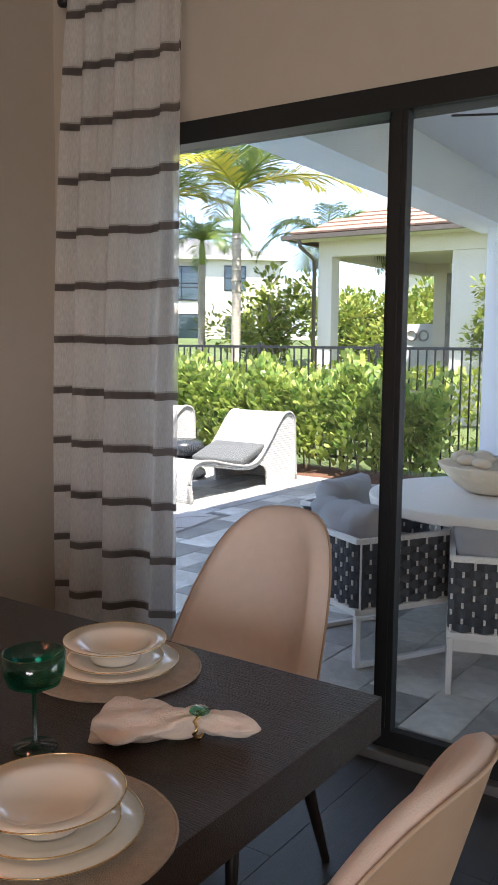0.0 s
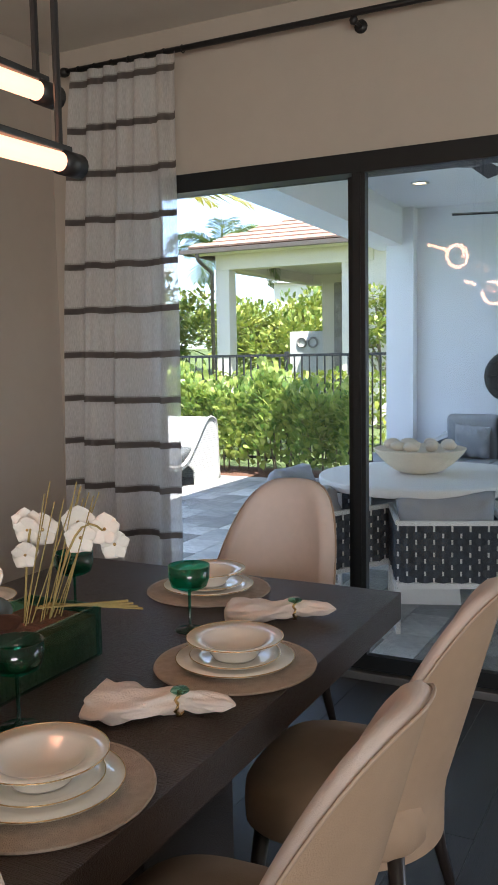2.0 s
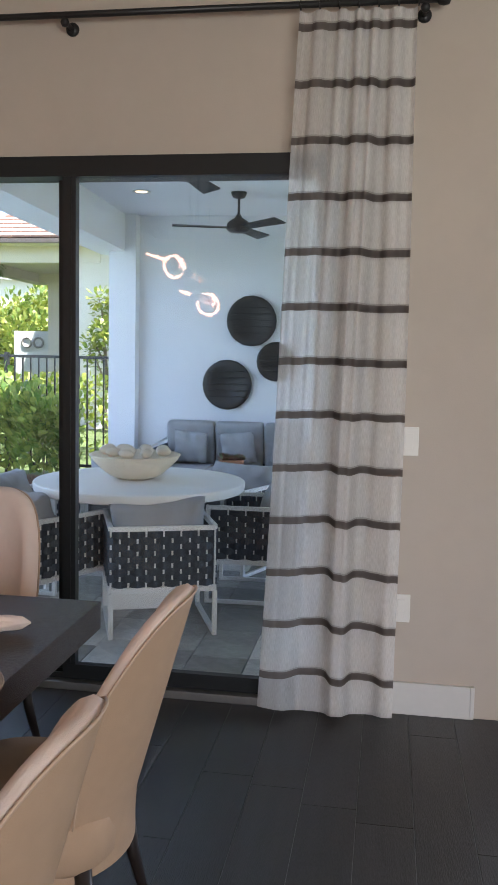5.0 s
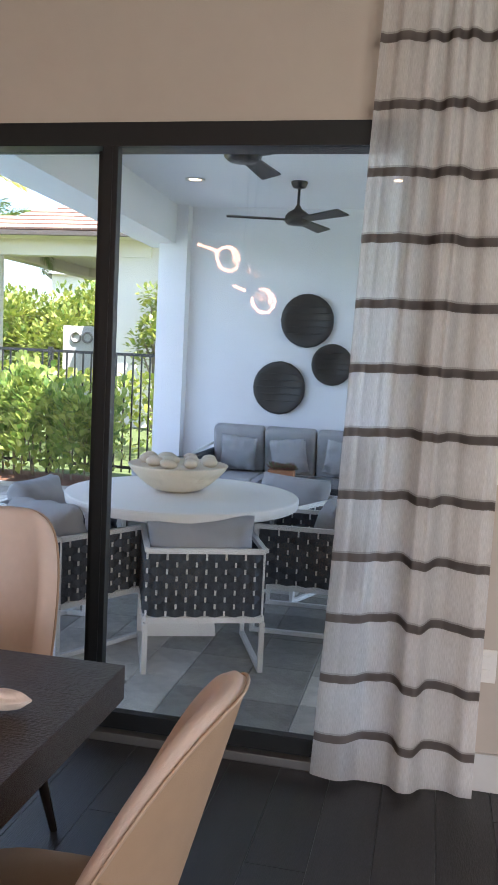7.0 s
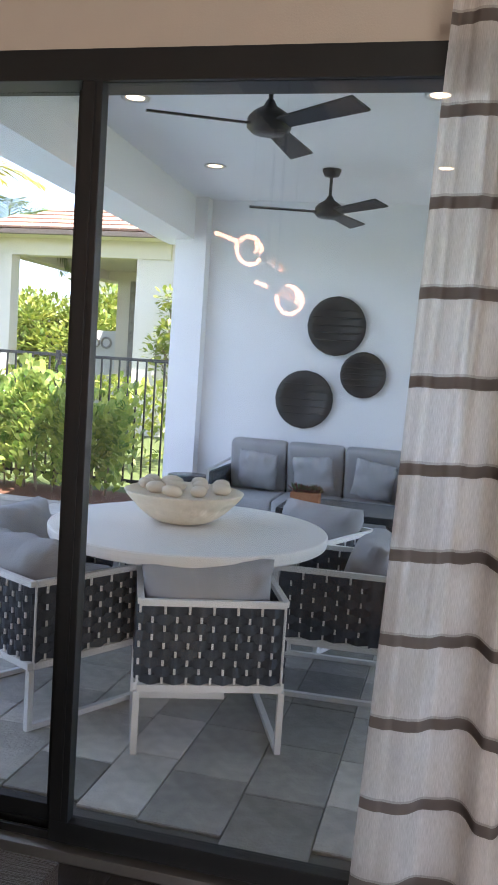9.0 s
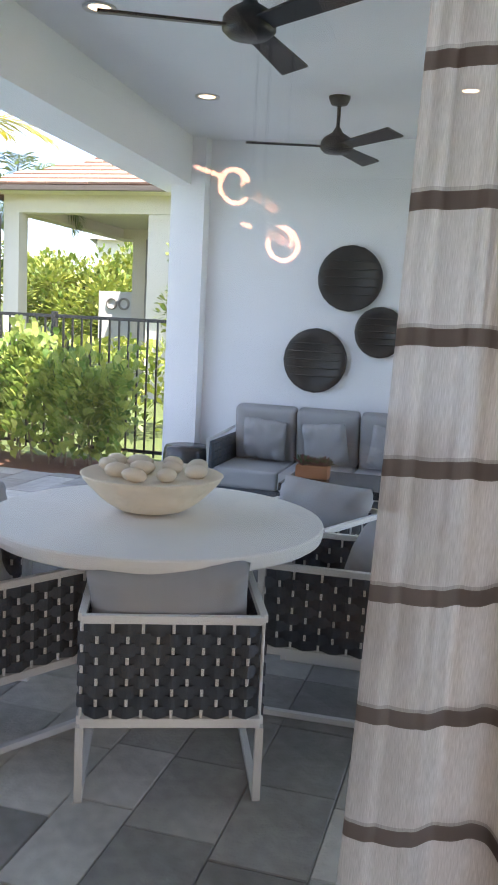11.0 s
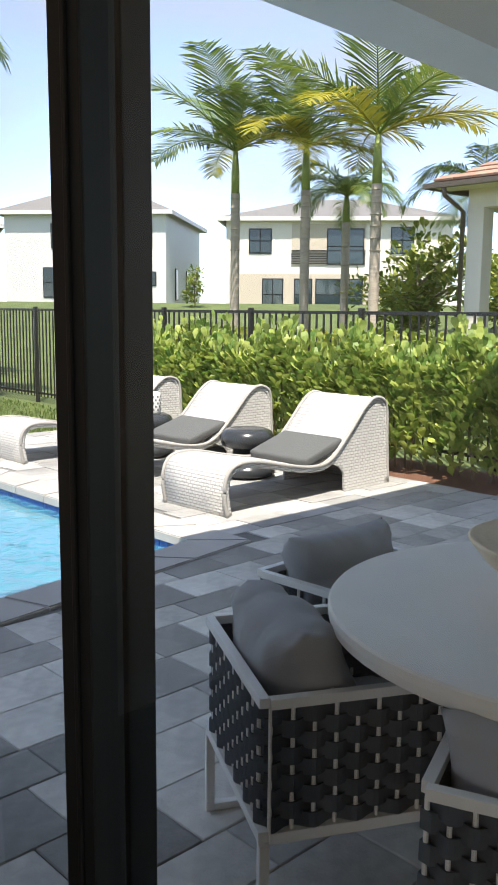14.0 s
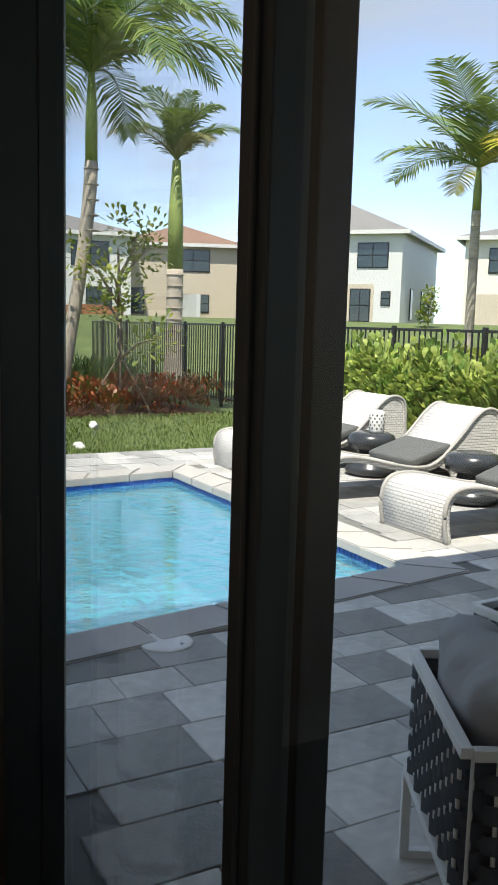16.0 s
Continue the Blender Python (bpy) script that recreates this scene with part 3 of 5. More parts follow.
dining_chair(pose(-1.455, 3.55, FLOOR, 0, 0, 178) @ Matrix.Diagonal((1.06, 1.0, 1.027, 1)), "cream upholstered dining chair with a rounded back at the table end")
for x, y in ((-0.743, 2.684), (-0.73, 1.985), (-0.735, 1.29)):
    dining_chair(pose(x, y, FLOOR, 0, 0, 92), "cream upholstered dining chair with a rounded back")
for y in (2.55, 1.92, 1.28):
    dining_chair(pose(-2.12, y, FLOOR, 0, 0, -90), "cream upholstered dining chair across the dark table")

tab = thing("dining_table", "dark espresso oak dining table with a thick top", "table")
part("tabletop", box(-2.02, 0.35, TT - 0.085, -0.822, 3.235, TT, 0.004), M_TABLE, tab)
for y in (0.95, 2.55):
    part("pedestal", box(-1.66, y - 0.22, FLOOR, -1.16, y + 0.22, TT - 0.085, 0.006), M_TABLE, tab)
part("stretcher", box(-1.44, 1.17, FLOOR + 0.08, -1.38, 2.33, FLOOR + 0.2, 0.004), M_TABLE, tab)


def place_setting(x, y, rz):
    z = TT
    pm = thing("placemat", "round taupe woven placemat on the dark table", "placemat", "table settings", at=pose(x, y, z, 0, 0, rz))
    part("weave", lathe([(0, 0.0), (0.188, 0.0), (0.191, 0.002), (0.188, 0.0045), (0, 0.0045)], 48, wobble=0.004), M_MAT, pm)
    part("edge_braid", tube([(0.188 * math.cos(k * math.tau / 48), 0.188 * math.sin(k * math.tau / 48), 0.0035) for k in range(48)], 0.003, 6, closed=True), M_MAT, pm, "braided outer edge", True)

    def dish(name, label, prof, rim, z0):
        d = thing(name, label, "tableware", "table settings", at=pose(x, y, z0, 0, 0, rz + 20))
        part("body", lathe(prof, 48), M_CHINA, d, "", True)
        r, h = rim
        part("rim", tube([(r * math.cos(k * math.tau / 48), r * math.sin(k * math.tau / 48), h) for k in range(48)], 0.0011, 6, closed=True), M_GOLD, d, "thin gold rim", True)
    dish("dinner_plate", "ivory dinner plate with a gold rim", [(0, 0.002), (0.085, 0.002), (0.09, 0), (0.095, 0.004), (0.138, 0.014), (0.139, 0.017), (0.095, 0.008), (0, 0.006)], (0.139, 0.0165), z + 0.005)
    dish("salad_plate", "ivory salad plate with a gold rim", [(0, 0.002), (0.065, 0.002), (0.07, 0), (0.075, 0.004), (0.105, 0.014), (0.106, 0.017), (0.075, 0.008), (0, 0.006)], (0.106, 0.0165), z + 0.0125)
    dish("soup_bowl", "ivory wide-rimmed soup bowl with a gold rim", [(0, 0.003), (0.045, 0.003), (0.05, 0), (0.055, 0.006), (0.076, 0.036), (0.113, 0.047), (0.114, 0.050), (0.075, 0.041), (0.05, 0.012), (0, 0.009)], (0.1135, 0.0495), z + 0.0195)


def napkin(x, y, rz, seed):
    rng = random.Random(seed)
    nk = thing("napkin", "blush linen napkin drawn through a ring", "napkin", "napkins", at=pose(x, y, TT, 0, 0, rz))

    def f(u, v):
        s = (u - 0.5) * 2
        a = v * math.tau
        if s < 0.3:
            w = (0.016 + 0.058 * min(1.0, (0.3 - s) / 0.8) ** 0.8) * max(0.03, min(1.0, (1 + s) / 0.10)) ** 0.5
        else:
            w = 0.016 + 0.013 * math.sin(math.pi * (s - 0.3) / 0.7) - 0.013 * max(0.0, s - 0.85) / 0.15
        hgt = 0.24 + 0.5 * math.exp(-((s - 0.3) / 0.25) ** 2) + 0.3 * max(0.0, s - 0.3)
        wr = 1 + 0.16 * math.sin(5 * a + 6 * s + seed) + 0.10 * math.sin(9 * a - 7 * s)
        z = max(0.002, 0.026 + 1.35 * w * hgt * math.sin(a) * wr)
        return Vector((s * 0.152, w * math.cos(a) * wr + 0.02 * math.sin(2.5 * s), z))
    part("cloth", sheet(f, 40, 30), M_NAPKIN, nk, "", True)
    rg = part("napkin_ring", tube([(0.04 + 0.004 * math.cos(2 * k), 0.024 * math.cos(k * math.tau / 20), 0.026 + 0.024 * math.sin(k * math.tau / 20)) for k in range(20)], 0.0035, 8, closed=True), M_GOLD, nk, "gold ring", True)
    part("stone", lathe([(0, -0.005), (0.017, -0.004), (0.02, 0), (0.015, 0.005), (0, 0.006)], 20, wobble=0.05), M_VASE, rg, "pale green stone", True, pose(0.04, 0, 0.054))


def coupe(x, y):
    g = thing("coupe_glass", "emerald green glass coupe on a stem", "glass", "coupe glasses", at=pose(x, y, TT))
    c = part("cup", lathe([(0.004, 0.108), (0.024, 0.110), (0.047, 0.121), (0.054, 0.142), (0.055, 0.176), (0.0535, 0.176), (0.0515, 0.142), (0.044, 0.124), (0, 0.113)], 32), M_GREEN, g, "", True)
    s = part("stem", lathe([(0.004, 0.110), (0.004, 0.016), (0.012, 0.006), (0.039, 0.003), (0.039, 0.0), (0, 0)], 24), M_GREEN, g, "", True)
    c.visible_shadow = s.visible_shadow = False


for k, (x, y) in enumerate(((-0.995, 2.49), (-1.015, 1.835), (-1.015, 1.195))):
    place_setting(x, y, 90)
    place_setting(-1.81, y, -90)
    coupe(-1.222, y + 0.175)
    coupe(-1.60, y + 0.175)
    napkin(-1.0, y - 0.31, 14, 3 + k)
    napkin(-1.80, y - 0.31, 194, 7 + k)
place_setting(-1.37, 3.025, 0)
napkin(-1.045, 2.85, 20, 1)

# orchid arrangement in a glass box
box_v = thing("glass_planter", "green glass planter box on the table", "vase")
VX0, VX1, VY0, VY1 = -1.545, -1.325, 1.92, 2.42
for q in ((VX0, VY0, VX0 + 0.008, VY1), (VX1 - 0.008, VY0, VX1, VY1), (VX0 + 0.008, VY0, VX1 - 0.008, VY0 + 0.008), (VX0 + 0.008, VY1 - 0.008, VX1 - 0.008, VY1)):
    pn = part("glass_side", box(q[0], q[1], TT, q[2], q[3], TT + 0.125, 0.001), M_VASE, box_v)
    pn.visible_shadow = False
part("soil", box(VX0 + 0.01, VY0 + 0.01, TT + 0.002, VX1 - 0.01, VY1 - 0.01, TT + 0.10), M_MULCH, box_v, "dark moss filling")
orc = thing("orchid", "white orchid sprays with dry reeds and dark leaves", "flowers")
rng = random.Random(5)


def blossom(p, face, size):
    q = Vector(face).to_track_quat("Z", "Y")
    out = bmesh.new()
    for k in range(5):
        a = k * math.tau / 5 + 0.3
        wid = 0.55 if k % 2 else 0.42

        def f(u, v):
            r = u * size
            half = size * wid * math.sin(min(1, u * 1.08) * math.pi) ** 0.7 * (v - 0.5) * 2.5
            return Vector(p) + q @ (Matrix.Rotation(a, 3, "Z") @ Vector((r, half, 0.25 * size * (u * u) - 0.6 * abs(half) * (v - 0.5) ** 2)))
        sheet(f, 5, 4, out)
    part("blossom", thick(out, 0.0012), M_PETAL, orc, "white orchid blossom", True)
    lp = lathe([(0, -0.3), (0.5, -0.1), (0.35, 0.3), (0, 0.5)], 8)
    bmesh.ops.scale(lp, vec=(size * 0.22,) * 3, verts=lp.verts)
    part("lip", lp, M_GOLD, orc, "yellow centre", True, Matrix.Translation(Vector(p) + q @ Vector((0, 0, 0.006))) @ q.to_matrix().to_4x4())


for base, tip, n in (((-1.46, 2.30, TT + 0.09), (-1.50, 2.40, 1.03), 5), ((-1.50, 2.06, TT + 0.09), (-1.48, 1.95, 1.06), 5), ((-1.42, 2.34, TT + 0.09), (-1.33, 2.45, 1.04), 4), ((-1.46, 2.1, TT + 0.09), (-1.39, 2.10, 0.98), 5)):
    a, t = Vector(base), Vector(tip)
    pts = [a.lerp(t, k / 8) + Vector((0, 0, 0.12 * math.sin(k / 8 * math.pi * 0.9))) for k in range(9)]
    part("stem", tube(pts, 0.003, 6), M_STEM, orc, "green-brown flower stem", True)
    for k in range(n):
        p = pts[8 - k] + Vector((rng.uniform(-0.03, 0.03), rng.uniform(-0.03, 0.03), rng.uniform(-0.035, 0.02)))
        blossom(p, (0.5 + rng.uniform(-0.4, 0.4), -1.0, rng.uniform(-0.1, 0.5)), rng.uniform(0.032, 0.045))
for k in range(14):
    a = Vector((-1.44 + rng.uniform(-0.03, 0.03), 2.33 + rng.uniform(-0.06, 0.05), TT + 0.08))
    part("reed", tube([a, a + Vector((rng.uniform(0.0, 0.07), rng.uniform(0.02, 0.12), rng.uniform(0.26, 0.36)))], 0.0015, 5), M_STEM, orc, "dry golden reed")
for k in range(4):
    part("reed", tube([(-1.46, 2.34 + k * 0.015, TT + 0.12), (-1.23, 2.40 + 0.02 * k, TT + 0.15 - 0.012 * k)], 0.003, 5), M_STEM, orc, "dry golden reed")
for k in range(9):
    a = Vector((-1.48 + rng.uniform(-0.05, 0.05), 2.15 + rng.uniform(-0.18, 0.2), TT + 0.08))
    d = Vector((rng.uniform(-0.9, 0.9), rng.uniform(-0.8, 0.8), 1.2)).normalized()
    side = d.cross(Vector((0, 0, 1))).normalized()
    L = rng.uniform(0.1, 0.17)
    part("leaf", thick(sheet(lambda u, v: a + d * L * u + side * (v - 0.5) * 0.07 * math.sin(math.pi * min(1, u * 0.95 + 0.05)) + Vector((0, 0, -0.06 * u * u)), 6, 3), 0.0015), M_RUST if k % 3 == 0 else M_PLANT, orc, "dark strap leaf", True)

# pendant over the table
pen = thing("pendant_light", "black pendant with warm glowing looped LED tubes", "pendant lamp")
for x, z, yy, rx, rz_ in ((-1.34, 2.075, 2.31, -1.555, 2.17), (-1.285, 1.92, 2.31, -1.30, 1.90)):
    part("tube", tube([(x, yy - 0.02, z), (x - 0.03, 1.75, z)], 0.021, 14), M_LED, pen, "glowing warm LED tube", True)
    cp = part("end_cap", tube([(x, yy - 0.03, z), (x, yy + 0.035, z)], 0.027, 16), M_BLACK, pen, "", True)
    part("housing", box(x - 0.012, 1.75, z + 0.02, x + 0.012, yy, z + 0.035, 0.003), M_BLACK, pen)
    part("stem", tube([(x, yy - 0.03, z + 0.02), (x, yy - 0.03, CEIL)], 0.008, 8), M_BLACK, pen)
    part("ring", tube([(rx + 0.075 * math.cos(k * math.tau / 28), 1.83 + 0.03 * math.sin(k * math.tau / 28), rz_ + 0.075 * math.sin(k * math.tau / 28)) for k in range(28)], 0.012, 8, closed=True), M_RING, pen, "glowing warm LED ring", True)
    part("arm", tube([(rx - 0.06, 1.83, rz_ + 0.045), (rx - 0.21, 1.83, rz_ + 0.095)], 0.012, 8), M_RING, pen, "glowing warm LED arm", True)
    part("curl", tube([(rx + (0.075 - 0.035 * k / 14) * math.cos(2.3 - k * 0.19), 1.845, rz_ + (0.085 - 0.035 * k / 14) * math.sin(2.3 - k * 0.19)) for k in range(15)], 0.010, 8), M_RING, pen, "glowing warm LED curl", True)
    part("hanger", tube([(rx, 1.83, rz_ + 0.085), (rx, 1.83, CEIL)], 0.004, 6), M_BLACK, pen)
part("canopy", box(-1.62, 1.2, CEIL - 0.03, -1.22, 2.45, CEIL, 0.006), M_BLACK, pen)

# ---- covered patio furniture ----
CX, CY = -1.505, 5.985
rt = thing("round_table", "white concrete round outdoor dining table", "table", at=pose(CX, CY, PATIO))
part("tabletop", lathe([(0, 0.715), (0.645, 0.717), (0.655, 0.724), (0.66, 0.747), (0.66, 0.767), (0.655, 0.774), (0, 0.772)], 72), M_CONC, rt)
b = bmesh.new()
lo = [b.verts.new((sx * 0.20, sy * 0.20, 0)) for sx, sy in ((-1, -1), (1, -1), (1, 1), (-1, 1))]
hi = [b.verts.new((sx * 0.13, sy * 0.13, 0.715)) for sx, sy in ((-1, -1), (1, -1), (1, 1), (-1, 1))]
for k in range(4):
    b.faces.new((lo[k], lo[(k + 1) % 4], hi[(k + 1) % 4], hi[k]))
b.faces.new(lo[::-1]), b.faces.new(hi)
part("pedestal", b, M_CONC, rt, "", False, pose(0, 0, 0, 0, 0, 20))

BT = PATIO + 0.775
bw = thing("stone_bowl", "carved cream plaster bowl on the round table", "bowl", at=pose(-1.56, 6.05, BT))
b = lathe([(0, 0), (0.10, 0)] + [(0.10 + 0.189 * (k / 16) ** 0.62, 0.150 * k / 16) for k in range(1, 17)] + [(0.282, 0.154), (0.27, 0.148), (0, 0.145)], 120)
for v in b.verts:
    if 0.004 < v.co.z < 0.138:
        a = math.atan2(v.co.y, v.co.x)
        cell = noise.voronoi(Vector((math.cos(a) * 3.6, math.sin(a) * 3.6, v.co.z * 20)))[0][0]
        k = 0.93 + 0.17 * min(0.5, cell)
        v.co.x *= k
        v.co.y *= k
part("body", b, M_BOWL, bw, "", True)
rng = random.Random(9)
spots = [(0.0, -0.17), (-0.1, -0.1), (0.1, -0.11), (-0.18, 0.0), (-0.04, 0.0), (0.17, 0.01), (0.06, 0.05), (-0.1, 0.12), (0.02, 0.16), (0.13, 0.14), (-0.19, 0.10)]
for x, y in spots:
    b = lathe([(0, -0.026), (0.022, -0.023), (0.036, -0.012), (0.041, 0.0), (0.036, 0.012), (0.022, 0.022), (0, 0.025)], 16, wobble=0.03)
    bmesh.ops.scale(b, vec=(rng.uniform(1.05, 1.5), rng.uniform(0.9, 1.1), 1.08), verts=b.verts)
    st = tagged(part("pebble", b, M_STONE, None, "", True, pose(-1.56 + 1.08 * x, 6.05 + 1.08 * y, BT + 0.172, rng.uniform(-8, 8), rng.uniform(-8, 8), rng.uniform(0, 360))), "smooth cream pebble lying in the carved bowl", "stone", "pebbles in the bowl")


CW, CD, CZ0, CZ1 = 0.575, 0.60, 0.285, 0.625


def outdoor_chair():
    """Strap-woven armchair with sled legs; origin under the middle of its back, facing +y."""
    c = thing("outdoor_chair", "white-framed outdoor armchair woven with charcoal straps", "chair", "outdoor dining chairs")
    w, d, t = CW / 2, CD, 0.013
    top = part("top_frame", box(-w, -t, CZ1 - 0.026, w, t, CZ1, 0.003), M_POWDER, c)
    for s in (-1, 1):
        part("arm_rail", box(s * w - t, t, CZ1 - 0.026, s * w + t, d, CZ1, 0.003), M_POWDER, top)
    low = part("seat_frame", box(-w, -t, CZ0 - 0.03, w, t, CZ0, 0.003), M_POWDER, c)
    for s in (-1, 1):
        part("seat_rail", box(s * w - t, t, CZ0 - 0.03, s * w + t, d, CZ0, 0.003), M_POWDER, low)
    part("front_rail", box(-w + t, d - 2 * t, CZ0 - 0.03, w - t, d, CZ0, 0.003), M_POWDER, low)
    for s in (-1, 1):
        for y in (0, d - t):
            part("leg", box(s * w - t, y - t, 0, s * w + t, y + t, CZ0 - 0.03 if y == 0 else CZ1 - 0.026, 0.003), M_POWDER, c)
        part("runner", box(s * w - t, t, 0, s * w + t, d - 2 * t, 0.024, 0.003), M_POWDER, c)
    part("seat_deck", box(-w + t, t, CZ0 - 0.02, w - t, d - 2 * t, CZ0 - 0.008), M_STRAP, c)
    path = []
    nb, ns = 11, 10
    for k in range(ns + 1):
        path.append((-w, d - 0.03 - (d - 0.045) * k / ns, (1, 0)))
    for k in range(1, nb + 1):
        path.append((-w + CW * k / (nb + 1), 0, (0, 1)))
    for k in range(ns + 1):
        path.append((w, 0.015 + (d - 0.045) * k / ns, (1, 0)))
    for x, y, nrm in path[1:-1]:
        part("cord", tube([(x, y, CZ0), (x, y, CZ1 - 0.026)], 0.0055, 6), M_POWDER, c, "pale upright cord")
    rows = 9
    hh = (CZ1 - 0.028 - CZ0) / rows
    for r in range(rows):
        b = bmesh.new()
        prev = None
        sub = 4
        pts = []
        for i in range(len(path) - 1):
            for k in range(sub):
                f = k / sub
                x = path[i][0] + (path[i + 1][0] - path[i][0]) * f
                y = path[i][1] + (path[i + 1][1] - path[i][1]) * f
                off = 0.013 * math.cos(math.pi * (i + f + r))
                if abs(x) > w - 0.001:
                    x += off
                else:
                    y += off
                pts.append((x, y))
        for x, y in pts:
            z0 = CZ0 + r * hh - 0.004
            cur = [b.verts.new((x, y, z0)), b.verts.new((x, y, z0 + hh * 0.5 + 0.004)), b.verts.new((x, y, z0 + hh + 0.008))]
            if prev:
                b.faces.new((prev[0], cur[0], cur[1], prev[1])), b.faces.new((prev[1], cur[1], cur[2], prev[2]))
            prev = cur
        thick(b, 0.005)
        part("strap", b, M_STRAP, c, "charcoal woven strap")
    return c


def cushion(name, w, h, d, m, label, material, seed=0, tag=False):
    c = thing(name, label, "cushion", "outdoor cushions", at=m)
    part("cover", pillow_mesh(w, h, d, 1.1, 0.016, seed), material, c, "", True)
    e = [(-w / 2 * 0.97, 0, h / 2 * 0.96), (0, 0, h / 2 * 0.955), (w / 2 * 0.97, 0, h / 2 * 0.96)]
    if tag:
        part("tag", box(w * 0.44, d * 0.10, -0.05, w * 0.47, d * 0.14, 0.02), M_PLATE, c, "white care tag")
    return c


first = outdoor_chair()
SEATS = ((-1.17, 5.305, 21.7, 0), (-2.165, 5.365, -28, 0), (-2.66, 6.22, -88, -4), (-2.05, 7.36, -160, 0), (-1.0, 7.32, 158, 0), (-0.50, 6.34, 92, 6))
for k, (x, y, rz, lean) in enumerate(SEATS):
    m = pose(x, y, PATIO, 0, 0, rz)
    if k == 0:
        first.matrix_basis = m
    else:
        copy_thing(first, m)
    sc = thing("seat_cushion", "slate grey seat cushion on an outdoor armchair", "cushion", "outdoor seat cushions", at=m)
    part("cover", box(-CW / 2 + 0.02, 0.02, CZ0 - 0.006, CW / 2 - 0.02, CD - 0.03, CZ0 + 0.11, 0.03, seg=3), M_CUSH, sc, "", True)
    cushion("back_pillow", 0.54, 0.36, 0.23, m @ pose(0.01 * (k % 3 - 1), 0.16, CZ0 + 0.11 + 0.18, 13 + 3 * (k % 2), (k * 37) % 9 - 4, 0), "slate grey pillow leaning on an outdoor armchair back", M_CUSH, k, True)


# sofa
def sofa(m):
    s = thing("outdoor_sofa", "white-framed outdoor sofa with charcoal woven ends", "sofa", at=m)
    W, D = 1.66, 0.80
    part("base", box(0.03, 0, 0.18, W - 0.03, D, 0.26, 0.01), M_STRAP, s)
    for x, sg in ((0.0, -1), (W, 1)):
        a = part("arm", box(x - 0.02, 0.02, 0.24, x + 0.02, D, 0.60, 0.012), M_STRAP, s, "charcoal woven arm")
        part("arm_frame", tube([(x, 0.0, 0.0), (x, -0.04, 0.62), (x, D, 0.66), (x, D, 0.0)], 0.016, 8), M_POWDER, a, "white tubular frame", True)
        for i in range(6):
            for j in range(5):
                part("strap", box(x - 0.03, 0.06 + i * 0.12, 0.27 + j * 0.066, x + 0.03, 0.06 + i * 0.12 + 0.1, 0.27 + j * 0.066 + 0.05, 0.006, seg=1), M_STRAP, a)
    part("back_frame", box(0.02, D - 0.05, 0.24, W - 0.02, D, 0.70, 0.012), M_STRAP, s)
    for x in (0.05, W - 0.05):
        for y in (0.04, D - 0.04):
            part("leg", tube([(x, y, 0), (x, y, 0.2)], 0.018, 8), M_POWDER, s)
    for k in range(3):
        x = 0.04 + k * 0.528
        sc = tagged(part("seat_cushion", box(x, -0.02, 0.26, x + 0.522, D - 0.16, 0.41, 0.035, seg=3), M_CUSH, None, "", True, m), "grey seat cushion on the outdoor sofa", "cushion", "sofa cushions")
        sc = tagged(part("back_cushion", box(-0.258, -0.085, -0.235, 0.258, 0.085, 0.235, 0.06, seg=4), M_CUSH, None, "", True, m @ pose(x + 0.261, D - 0.17, 0.63, 10, 0, 0)), "grey back cushion on the outdoor sofa", "cushion", "sofa cushions")
    for k, (x, r) in enumerate(((0.33, 5), (0.84, -6), (1.38, 9))):
        cushion("throw_pillow", 0.37, 0.36, 0.14, m @ pose(x, D - 0.34, 0.60, 18, r, 0), "light grey throw pillow on the outdoor sofa", M_CUSH, 30 + k)


sofa(pose(-2.36, 9.22, PATIO))
ct = thing("coffee_table", "low charcoal coffee table before the sofa", "table", at=pose(-1.09, 8.5, PATIO))
part("tabletop", box(-0.45, -0.32, 0.48, 0.45, 0.32, 0.53, 0.006), M_CERAM, ct)
for x in (-0.42, 0.35):
    part("leg", box(x, -0.3, 0, x + 0.07, 0.3, 0.48, 0.006), M_CERAM, ct)
pl = thing("planter", "terracotta trough of succulents on the coffee table", "planter", at=pose(-1.38, 8.50, PATIO + 0.53))
part("pot", box(-0.11, -0.06, 0, 0.11, 0.06, 0.085, 0.008), M_TERRA, pl)
rng = random.Random(2)
for k in range(9):
    out = bmesh.new()
    cx, cy, R = -0.09 + 0.0225 * k, rng.uniform(-0.03, 0.03), rng.uniform(0.035, 0.055)
    for i in range(14):
        a, el = i * 2.4, 0.3 + 0.09 * i
        d = Vector((math.cos(a) * math.cos(el), math.sin(a) * math.cos(el), math.sin(el)))
        sd = d.cross(Vector((0, 0, 1))).normalized() * 0.009
        vs = [out.verts.new(Vector((cx, cy, 0.08)) + q) for q in (-sd * 0.4, sd * 0.4, d * R + sd, d * R * 1.35, d * R - sd)]
        out.faces.new(vs)
    part("succulent", thick(out, 0.004), M_SUCC, pl, "red and green succulent rosette")
st = thing("side_table", "black drum side table beside the sofa", "side table", at=pose(-2.60, 9.40, PATIO))
part("drum", lathe([(0, 0), (0.15, 0), (0.19, 0.05), (0.21, 0.25), (0.20, 0.46), (0.19, 0.51), (0.18, 0.53), (0, 0.53)], 36), M_CERAM, st, "", True)

